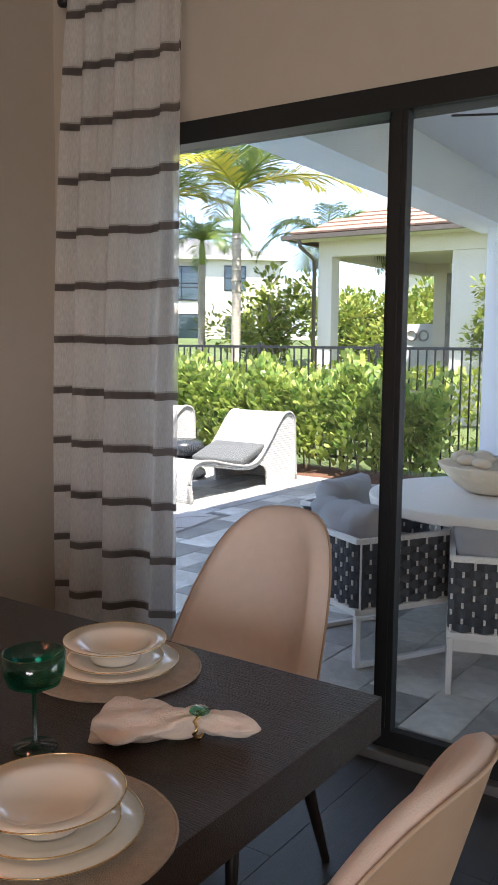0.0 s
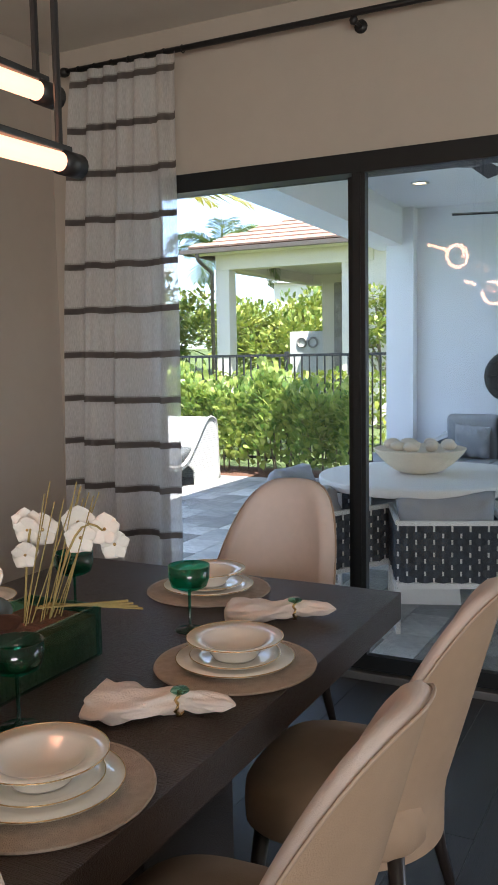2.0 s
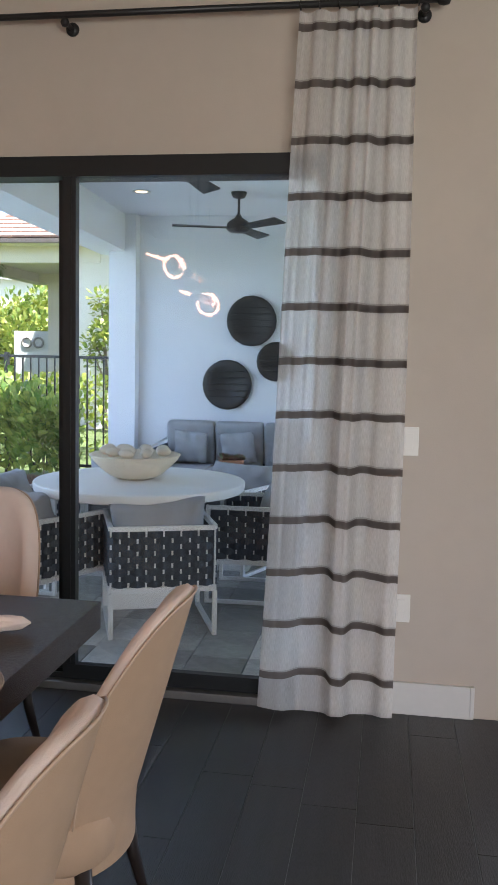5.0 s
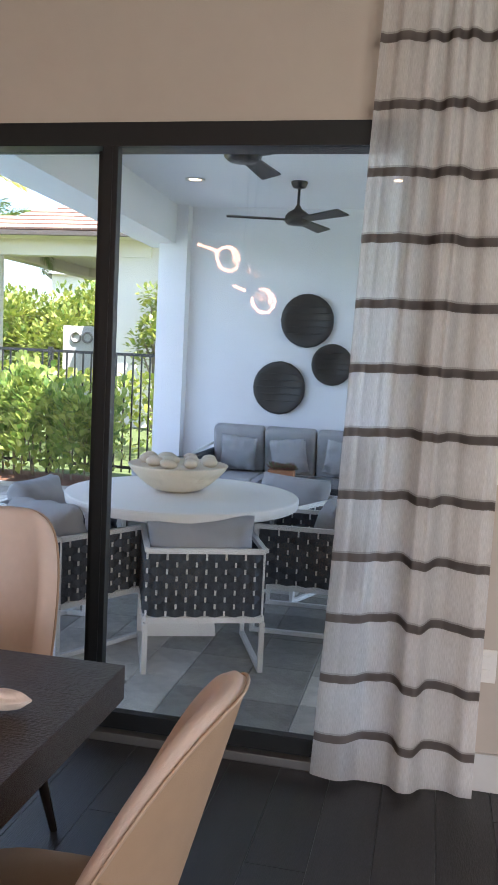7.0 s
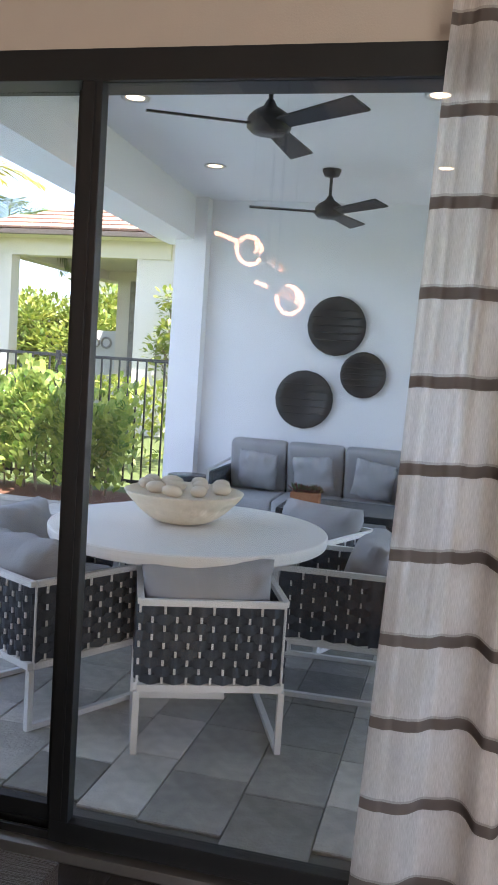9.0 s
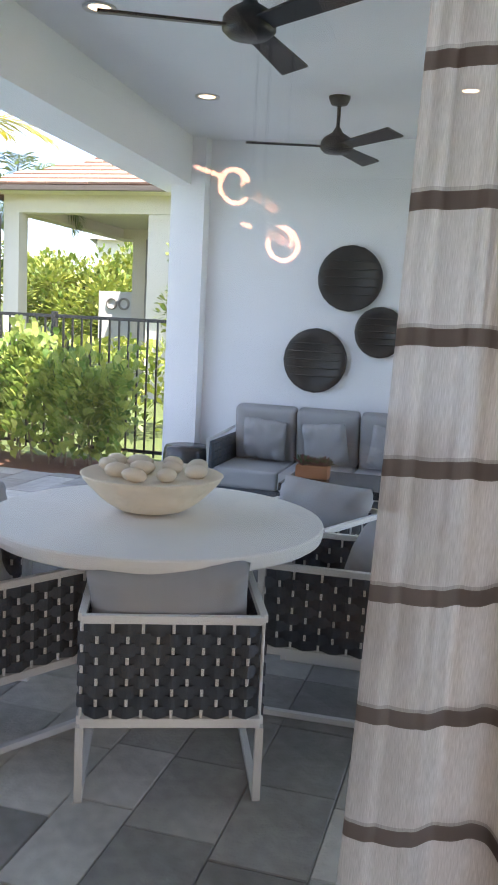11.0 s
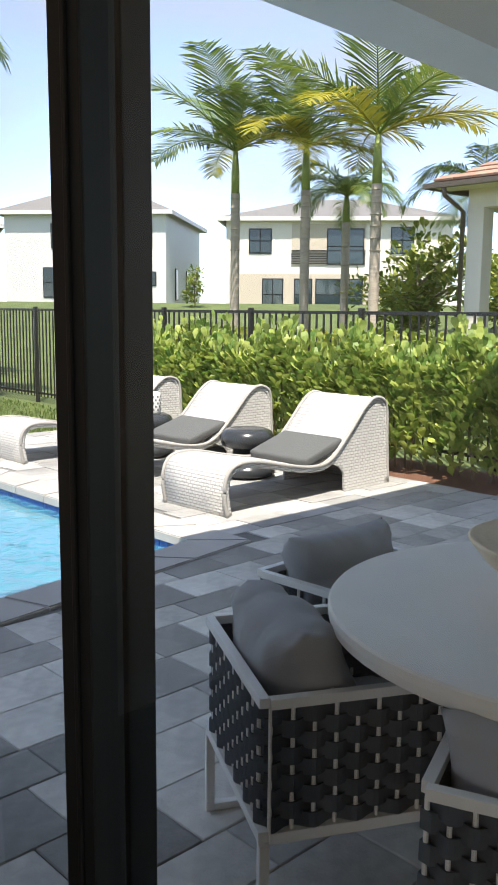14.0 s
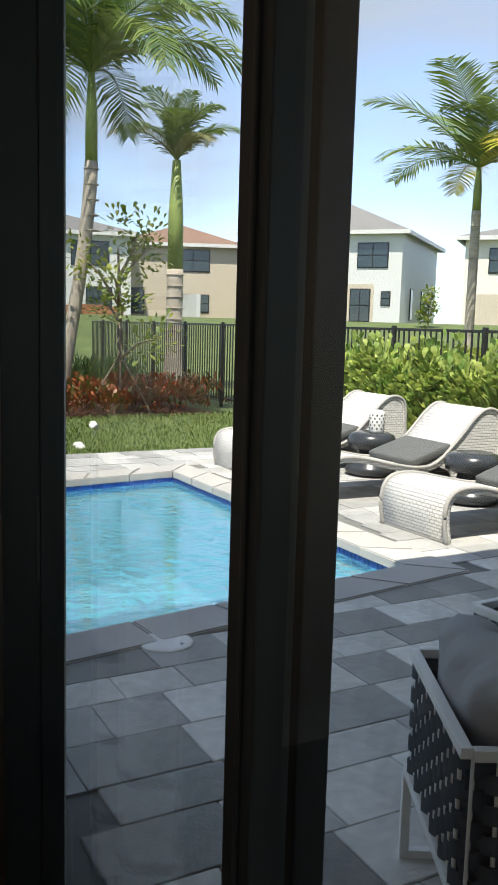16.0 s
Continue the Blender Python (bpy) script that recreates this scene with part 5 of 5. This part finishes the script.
def palm(x, y, z0, top, r, fronds, length, seed, lean=(0, 0), yellow=2, shaft=1.0, up=0.5, dry=0, spear=True, droop=1.0):
    rng = random.Random(seed)
    t = thing("palm_tree", "tall palm with a ringed pale trunk and arching fronds", "palm tree", "palms")
    pts = [Vector((x - lean[0] * (1 - k / 12) ** 1.5, y - lean[1] * (1 - k / 12) ** 1.5, z0 + (top - shaft - z0) * k / 12)) for k in range(13)]
    rad = [r * (1.35 - 0.5 * min(1, k / 4)) * (1 + 0.03 * (k % 2)) for k in range(13)]
    part("trunk", tube(pts, rad, 14), M_TRUNK, t, "pale ringed trunk", True)
    base = Vector((x, y, top - shaft))
    part("crownshaft", tube([base, base + Vector((0, 0, shaft * 0.5)), base + Vector((0, 0, shaft))], [r * 0.80, r * 0.78, r * 0.42], 12), M_CROWNSHAFT, t, "smooth green crownshaft", True)
    if shaft > 0.5:
        for k in range(6):
            part("ring", tube([base - Vector((0, 0, 0.25 * k + 0.12)) + Vector((r * 0.93 * math.cos(i * math.tau / 14), r * 0.93 * math.sin(i * math.tau / 14), 0)) for i in range(14)], 0.012, 5, closed=True), M_TRUNK, t)
    head = base + Vector((0, 0, shaft))
    for k in range(fronds):
        az = k * 2.39996 + rng.uniform(-0.25, 0.25)
        el = up + 0.95 * (k / fronds) - 0.35 + rng.uniform(-0.12, 0.12)
        L = length * rng.uniform(0.85, 1.12)
        hd = Vector((math.cos(az), math.sin(az), 0))
        out = bmesh.new()
        spine = []
        p, e = head.copy(), el
        n = 26
        for i in range(n + 1):
            spine.append(p.copy())
            p += (hd * math.cos(e) + Vector((0, 0, math.sin(e)))) * (L / n)
            e -= (0.065 + 0.022 * rng.random()) * droop * (0.4 + i / n)
        for i in range(2, n + 1):
            d = (spine[i] - spine[i - 1]).normalized()
            side = hd.cross(Vector((0, 0, 1)))
            nrm = side.cross(d)
            f = i / n
            ll = L * 0.34 * (math.sin(math.pi * (0.12 + 0.83 * f)) ** 0.7) * rng.uniform(0.8, 1.1)
            for sgn in (-1, 1):
                for sub in (0.0, 0.5):
                    o = spine[i].lerp(spine[i - 1], sub)
                    dd = (side * sgn * 0.8 + d * 0.75 + nrm * rng.uniform(-0.05, 0.25)).normalized()
                    w = d * 0.022 * length / 2.2
                    tip = o + dd * ll + Vector((0, 0, -0.35 * ll * rng.uniform(0.5, 1.3) * droop))
                    midp = o + dd * ll * 0.55 + Vector((0, 0, -0.05 * ll))
                    a = [out.verts.new(o - w * 0.6), out.verts.new(o + w * 0.6), out.verts.new(midp + w), out.verts.new(midp - w), out.verts.new(tip)]
                    out.faces.new((a[0], a[1], a[2], a[3]))
                    out.faces.new((a[3], a[2], a[4]))
        tube(spine, [0.022 * (1 - 0.85 * i / n) + 0.003 for i in range(n + 1)], 5, out)
        part("frond", out, M_PALMY if k < yellow else (M_PALMB if k < yellow + dry else M_PALM), t, "yellowing frond" if k < yellow else "")
    if spear:
        part("spear", tube([head - Vector((0, 0, 0.1)), head + Vector((0.03, 0.02, length * 0.55))], [0.035, 0.004], 6), M_CROWNSHAFT, t)
    return t


palm(-16.7, 18.7, -0.06, 5.35, 0.13, 11, 3.1, 21, yellow=2, up=0.55, droop=0.6)
palm(-14.8, 19.2, -0.06, 5.30, 0.13, 11, 3.0, 22, yellow=4, up=0.5, droop=0.65)
palm(-12.3, 18.7, -0.06, 5.15, 0.13, 12, 3.0, 23, yellow=4, up=0.55, droop=0.6)
palm(-16.0, 22.1, -0.06, 4.55, 0.13, 16, 1.7, 24, yellow=0, shaft=0.7)
palm(-10.9, 20.6, -0.06, 4.1, 0.11, 14, 1.9, 25, yellow=0, shaft=0.5)
palm(-19.0, 11.9, -0.06, 5.1, 0.22, 15, 1.75, 26, yellow=0, shaft=2.4, up=1.15, dry=3, droop=0.85)
palm(-14.9, 8.6, -0.06, 5.5, 0.13, 16, 2.8, 27, lean=(0.3, 0.55), yellow=0, shaft=1.4, up=0.8)


def tree(x, y, z0, h, spread, count, size, seed, name="tree", label="leafy green garden tree", material=None, limbs=7):
    rng = random.Random(seed)
    t = thing(name, label, "tree" if name == "tree" else "shrub", "garden trees")
    part("trunk", tube([(x, y, z0), (x + 0.03, y, z0 + h * 0.35), (x + rng.uniform(-0.1, 0.1), y, z0 + h * 0.8)], [0.022 * h, 0.015 * h, 0.005 * h], 8), M_BARK, t, "", True)
    ends = []
    for k in range(limbs):
        a = k * 2.4 + rng.uniform(-0.4, 0.4)
        z = z0 + h * rng.uniform(0.25, 0.75)
        q = Vector((x, y, z))
        e = q + Vector((math.cos(a) * spread * rng.uniform(0.5, 1), math.sin(a) * spread * rng.uniform(0.5, 1), h * rng.uniform(0.08, 0.25)))
        part("limb", tube([q, q.lerp(e, 0.5) + Vector((0, 0, 0.03 * h)), e], [0.009 * h, 0.006 * h, 0.002 * h], 6), M_BARK, t, "", True)
        ends += [(e, 0.42 * spread), (q.lerp(e, 0.6), 0.34 * spread)]
    ends.append((Vector((x, y, z0 + h * 0.9)), 0.4 * spread))

    def spot(r):
        c, rad = ends[r.randrange(len(ends))]
        v = Vector((r.gauss(0, 1), r.gauss(0, 1), r.gauss(0, 0.8))).normalized() * rad * r.random() ** 0.4
        return c + v, (v.normalized() + Vector((r.uniform(-0.5, 0.5), r.uniform(-0.5, 0.5), 0.3))).normalized()
    leaf_mass("crown", "", "", material or M_TREE, count, spot, size, seed + 100, 0.5, t)
    return t


tree(-14.3, 8.9, -0.04, 3.4, 0.95, 900, 0.12, 31, label="slender young garden tree with sparse leaves")
ts = thing("tree_stake", "pair of dark stakes bracing the slender young tree", "tree stake")
for dx, dy in ((0.35, 0.45), (-0.35, -0.45)):
    part("stake", tube([(-14.3 + dx, 8.9 + dy, -0.04), (-14.28, 8.9, 0.95)], 0.02, 8), M_BARK, ts)
tree(-13.2, 21.6, -0.06, 3.6, 1.2, 1500, 0.22, 32)
tree(-14.6, 23.0, -0.06, 3.2, 1.4, 1400, 0.22, 33)
for k, (x, y, h) in enumerate(((-15.6, 32, 3.0), (-13.4, 33, 3.7), (-11.2, 31, 2.7), (-18.0, 34, 3.2), (-9.3, 32, 3.0), (-12.3, 29.5, 2.3), (-10.2, 29, 2.0))):
    tree(x, y, 0.2, h, 1.9, 4600, 0.25, 40 + k, label="dense green tree beyond the terrace", limbs=10)
tree(-5.65, 17.6, -0.06, 3.0, 0.42, 900, 0.14, 51, "shrub", "tall conical evergreen shrub by the wall", limbs=9)
leaf_mass("garden_shrubs", "low flowering shrubs beyond the fence", "shrub", M_TREE, 5000, lambda r: (Vector((-4.2 - 10.0 * r.random(), 12.9 + 1.8 * r.random(), 1.15 * r.random() ** 0.7)), Vector((r.uniform(-1, 1), r.uniform(-1, 0.4), r.uniform(0, 1.3))).normalized()), 0.15, 61, 0.5)
leaf_mass("yellow_shrubs", "yellow flowering shrubs near the palms", "shrub", M_PALMY, 1000, lambda r: (Vector((-13.2 + 2.0 * r.random(), 16.5 + 1.2 * r.random(), 1.0 * r.random() ** 0.7)), Vector((r.uniform(-1, 1), r.uniform(-1, 0.4), r.uniform(0, 1.3))).normalized()), 0.15, 62, 0.5)
tree(-34.8, 32.5, 0.6, 3.2, 0.5, 500, 0.22, 53, "shrub", "young evergreen by the white house", limbs=8)


# ---- neighbouring houses ----
def window(parent, x, y, z, w, h, axis, bars=2):
    """A dark framed window lying on a wall; axis x: along the front, y: along a side."""
    if axis == "x":
        fr = part("window", box(x, y - 0.06, z, x + w, y + 0.02, z + h), M_BRONZE, parent, "dark framed window")
        for k in range(bars):
            for j in range(2):
                part("pane", box(x + 0.07 + k * (w - 0.07) / bars, y - 0.085, z + 0.07 + j * (h - 0.07) / 2, x + (k + 1) * (w - 0.07) / bars, y - 0.062, z + (j + 1) * (h - 0.07) / 2), M_WINDOW, fr)
    else:
        fr = part("window", box(x - 0.06, y, z, x + 0.06, y + w, z + h), M_BRONZE, parent, "dark framed window")
        part("pane", box(x - 0.08, y + 0.07, z + 0.07, x + 0.08, y + w - 0.07, z + h - 0.07), M_WINDOW, fr)


def house(x, y, z, rz, w, d, h, wall, roof, fronts, sides, label, rise=2.0, recess=()):
    """A two-storey house; origin at its front left corner, the front along local x. Each recess is a flat sheet
    coloured as shade.
    """
    t = thing("house", label, "house", "houses beyond the lawn", at=pose(x, y, z, 0, 0, rz))
    part("wall", box(0, 0, -1.5, w, d, h), wall, t, "stuccoed walls")
    o = 0.55
    b = bmesh.new()
    e = [b.verts.new(p) for p in ((-o, -o, h), (w + o, -o, h), (w + o, d + o, h), (-o, d + o, h))]
    if w >= d:
        k = d / 2
        g = [b.verts.new((k, d / 2, h + rise)), b.verts.new((w - k, d / 2, h + rise))]
        fs = ((e[0], e[1], g[1], g[0]), (e[1], e[2], g[1]), (e[2], e[3], g[0], g[1]), (e[3], e[0], g[0]))
    else:
        k = w / 2
        g = [b.verts.new((w / 2, k, h + rise)), b.verts.new((w / 2, d - k, h + rise))]
        fs = ((e[0], e[1], g[0]), (e[1], e[2], g[1], g[0]), (e[2], e[3], g[1]), (e[3], e[0], g[0], g[1]))
    for f in fs:
        b.faces.new(f)
    b.faces.new(e[::-1])
    rf = part("roof", b, roof, t, "hipped tile roof")
    for q in ((-o, -o, w + o, -o + 0.12), (-o, d + o - 0.12, w + o, d + o), (-o, -o + 0.12, -o + 0.12, d + o - 0.12), (w + o - 0.12, -o + 0.12, w + o, d + o - 0.12)):
        part("fascia", box(q[0], q[1], h - 0.24, q[2], q[3], h + 0.02), M_TRIMW, rf)
    # no opening is cut: a tan sheet on the wall paints the recess's shade
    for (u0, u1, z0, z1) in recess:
        rc = part("porch_shade", box(u0, -0.03, z0, u1, 0.0, z1), M_TAN, t, "flat tan sheet coloured as the shade of a recess")
    for u, zz, ww, hh in fronts:
        window(t, u, 0 if not any(a <= u < b2 and c <= zz < d2 for a, b2, c, d2 in recess) else -0.03, zz, ww, hh, "x", 2 if ww > 1.2 else 1)
    for xx, v, zz, ww, hh in sides:
        window(t, xx, v, zz, ww, hh, "y")
    return t


house(-46.3 - 11 * math.cos(radians(40)), 39.7 - 11 * math.sin(radians(40)), 1.95, 40, 11, 13, 5.95, M_TRIMW, M_ROOFG,
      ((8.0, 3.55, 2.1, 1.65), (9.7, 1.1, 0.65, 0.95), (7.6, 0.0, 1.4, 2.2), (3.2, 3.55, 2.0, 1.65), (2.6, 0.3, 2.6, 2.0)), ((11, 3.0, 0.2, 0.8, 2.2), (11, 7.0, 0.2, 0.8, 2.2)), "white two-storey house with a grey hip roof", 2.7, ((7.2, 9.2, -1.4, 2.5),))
house(-43.6, 42.6, 1.5, 41, 14.6, 11, 6.0, M_STUCCO2, M_ROOFG,
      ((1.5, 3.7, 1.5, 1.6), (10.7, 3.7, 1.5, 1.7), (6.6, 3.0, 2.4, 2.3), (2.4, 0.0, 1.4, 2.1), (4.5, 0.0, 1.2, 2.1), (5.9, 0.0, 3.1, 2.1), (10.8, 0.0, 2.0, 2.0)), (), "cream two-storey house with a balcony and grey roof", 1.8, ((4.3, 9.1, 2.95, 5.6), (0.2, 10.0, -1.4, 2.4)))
ba = thing("balcony_railing", "dark slatted balcony railing on the cream house", "railing", at=pose(-43.6, 42.6, 1.5, 0, 0, 41))
part("top_rail", box(4.3, -0.12, 3.85, 9.1, -0.06, 3.92), M_BLACK, ba)
for k in range(7):
    part("slat", box(4.3, -0.10, 3.05 + 0.11 * k, 9.1, -0.07, 3.09 + 0.11 * k), M_BLACK, ba)
house(-64.5, 27.0, 2.0, 66, 9.0, 12, 5.6, M_TAN, M_ROOFB, ((4.2, 3.5, 2.6, 1.7), (4.2, 0.4, 2.6, 1.4), (0.6, 0.2, 1.2, 2.0)), (), "tan two-storey house with a brown hip roof", 1.9)
house(-61.5, 15.5, 2.0, 72, 10.5, 12, 5.6, M_TRIMW, M_ROOFG, ((0.8, 3.3, 2.6, 1.7), (0.8, 0.2, 3.4, 2.2), (6.4, 3.3, 2.6, 1.7), (7.4, 0.3, 1.8, 1.6)), (), "white two-storey house with a grey roof and tall glazing", 1.8)
house(-27.0, 58.0, 1.0, 20, 12, 10, 5.8, M_STUCCO2, M_ROOFG, ((6.8, 3.5, 1.6, 1.5), (9.4, 3.5, 1.4, 1.5)), (), "cream two-storey house far behind the trees", 1.7)
cw = setting("garden_wall", box(-60.5, 29.5, 1.0, -56.0, 29.8, 3.6), M_TRIMW, "plain white garden wall by the tan house", "wall")

bar = thing("barrier_netting", "orange construction netting before the far houses", "barrier")
for k in range(6):
    x, y = -46.5 - 0.5 * k, 13.0 + 1.45 * k
    part("post", box(x - 0.04, y - 0.04, 1.2, x + 0.04, y + 0.04, 2.55), M_BARK, bar)
    part("net", box(x - 0.25, y + 0.05, 1.75, x - 0.22, y + 1.42, 2.45 - 0.08 * (k % 2)), M_TERRA, bar, "sagging orange net")

# neighbour's covered terrace
pv = thing("pavilion", "cream covered terrace with a terracotta tile roof", "pavilion")
part("column", box(-9.77, 18.25, -0.2, -9.43, 18.59, 3.42, 0.01), M_STUCCO2, pv)
part("column", box(-9.16, 23.2, -0.2, -8.80, 23.7, 3.42, 0.01), M_STUCCO2, pv)
stone_col = part("stone_pillar", box(-8.80, 23.16, -0.2, -8.45, 23.74, 3.42, 0.02), M_ROCK, pv, "grey fieldstone pillar")
part("beam", box(-9.77, 18.25, 3.42, -6.0, 18.59, 3.80, 0.01), M_STUCCO2, pv)
part("beam", box(-9.77, 18.59, 3.42, -9.43, 24.0, 3.80, 0.01), M_STUCCO2, pv)
part("beam", box(-9.43, 23.2, 3.42, -6.4, 23.7, 3.80, 0.01), M_STUCCO2, pv)
part("ceiling_panel", box(-9.43, 18.59, 3.66, -6.0, 23.2, 3.74), M_STUCCO2, pv)
part("house_wall", box(-6.72, 18.3, -0.2, 4.0, 26.0, 3.80), M_STUCCO2, pv, "cream house wall")
pr = bmesh.new()
RE, RR = 3.82, 0.86          # eave height and rise of the terrace roof
e = [pr.verts.new(p) for p in ((-10.2, 17.6, RE), (6.0, 17.6, RE), (6.0, 26.5, RE), (-10.2, 26.5, RE), (-8.2, 19.6, RE + RR), (4.0, 19.6, RE + RR), (4.0, 24.5, RE + RR), (-8.2, 24.5, RE + RR))]
for f in ((0, 1, 5, 4), (1, 2, 6, 5), (2, 3, 7, 6), (3, 0, 4, 7), (4, 5, 6, 7), (3, 2, 1, 0)):
    pr.faces.new([e[i] for i in f])
rf = part("roof", pr, M_ROOFR, pv, "terracotta tile roof")
part("gutter", box(-10.28, 17.5, 3.735, 6.0, 17.6, 3.83, 0.01), M_GUTTER, rf, "bronze gutter")
part("gutter", box(-10.28, 17.6, 3.735, -10.18, 26.5, 3.83, 0.01), M_GUTTER, rf, "bronze gutter")
part("soffit", box(-10.18, 17.6, 3.76, 6.0, 18.25, 3.81), M_STUCCO2, rf)
part("downpipe", tube([(-9.86, 17.56, 3.74), (-9.86, 17.62, 3.60), (-9.84, 18.2, 3.36), (-9.84, 18.2, 0.0)], 0.045, 8), M_GUTTER, pv, "bronze downpipe", True)
tm = mesh_of("roof_tile", box(-0.20, -0.17, 0.0, 0.20, 0.17, 0.05, 0.008, seg=1), M_ROOFR)
slope = math.degrees(math.atan2(RR, 2.0))
for r in range(7):
    y = 17.73 + r * 0.29
    z = RE + 0.01 + (y - 17.6) * RR / 2.0
    x = -10.02 + (y - 17.6) * 1.0
    n = 0
    while x < -3.6:
        ob = new("roof_tile", tm)
        ob.parent = rf
        ob.matrix_basis = pose(x + (0.2 if r % 2 else 0), y, z + 0.02, slope - 5.0, 0, 0)
        x += 0.41
lw = thing("white_wall_panel", "white garden wall panel with grey emblem beyond the shrubs", "garden wall")
part("panel", box(-11.55, 26.3, -0.1, -10.3, 26.45, 2.2, 0.01), M_TRIMW, lw)
for k in range(2):
    part("emblem", tube([(-11.12 + 0.38 * k + 0.15 * math.cos(i * math.tau / 20), 26.28, 1.85 + 0.15 * math.sin(i * math.tau / 20)) for i in range(20)], 0.035, 6, closed=True), M_ROCK, lw, "grey ring emblem")

# ---- pavers and planks, piece by piece ----
rng = random.Random(77)
PW = (0.30, 0.23, 0.30)


def in_pool(x, y):
    c = inset(POOL, 0.28)
    ok = True
    for k in range(4):
        a, b = c[k], c[(k + 1) % 4]
        if (b.x - a.x) * (y - a.y) - (b.y - a.y) * (x - a.x) > 0:
            ok = False
    return ok


paver_me = {}
field = bmesh.new()
x, row, made = -10.08, 0, 0
while x < 3.2:
    w = PW[row % 3]
    y = 0.3 - rng.uniform(0, 0.3)
    while y < PY1 - 0.05:
        L = rng.choice((0.30, 0.38, 0.45, 0.45))
        y1 = min(y + L, PY1)
        cx_, cy_ = x + w / 2, (y + y1) / 2
        house_in = cx_ > -3.2 and cy_ < 4.68
        if y1 - y > 0.06 and not in_pool(cx_, cy_) and not house_in and cy_ > 2.0:
            near = -4.9 < cx_ < 0.1 and 4.6 < cy_ < 9.4 and made < 300
            if near:
                key = (round(w, 3), round(y1 - y, 3))
                if key not in paver_me:
                    paver_me[key] = mesh_of("paver", box(-w / 2 + 0.0015, -(y1 - y) / 2 + 0.0015, -0.03, w / 2 - 0.0015, (y1 - y) / 2 - 0.0015, 0, 0.004, seg=1), M_PAVER)
                ob = new("paver", paver_me[key])
                ob.parent = patio_ob
                ob.location = (cx_, cy_, PATIO + rng.uniform(-0.0015, 0.0015))
                made += 1
            else:
                zz = PATIO + rng.uniform(-0.002, 0.002)
                a = [field.verts.new(p) for p in ((x + 0.004, y + 0.004, zz), (x + w - 0.004, y + 0.004, zz), (x + w - 0.004, y1 - 0.004, zz), (x + 0.004, y1 - 0.004, zz))]
                b = [field.verts.new((v.co.x, v.co.y, zz - 0.02)) for v in a]
                field.faces.new(a)
                for k in range(4):
                    field.faces.new((a[k], b[k], b[(k + 1) % 4], a[(k + 1) % 4]))
        y = y1
    x += w
    row += 1
M_PAVERF = mat("grey_paver_far", (0.26, 0.257, 0.245), 0.7, 0.28, 2.2, 0.5, 60, tint=(0.50, 0.49, 0.465))
tagged(part("pavers", field, M_PAVERF, patio_ob), kind="stuff")

plank_me = {}
x, row = -3.05, 0
while x < 2.4:
    y = -3.2 + rng.uniform(-1.2, 0)
    end = 4.42 if x < 0.4 else 5.35
    while y < end:
        L = rng.choice((1.2, 1.5, 1.8))
        y0, y1 = max(y, -3.2), min(y + L, end if x > 0.4 or x < DX0 or x > DX1 else 4.36)
        if y1 - y0 > 0.05:
            w = 0.188
            key = round(y1 - y0, 2)
            ob = new("plank", plank_me.setdefault(key, None) or mesh_of("plank", box(0.0008, 0.0008, 0, w - 0.0008, key - 0.0008, 0.004, 0.0008, seg=1), M_PLANK))
            plank_me[key] = ob.data
            ob.parent = floor_ob
            ob.location = (x, y0, FLOOR - 0.004)
        y += L
    x += 0.188
    row += 1
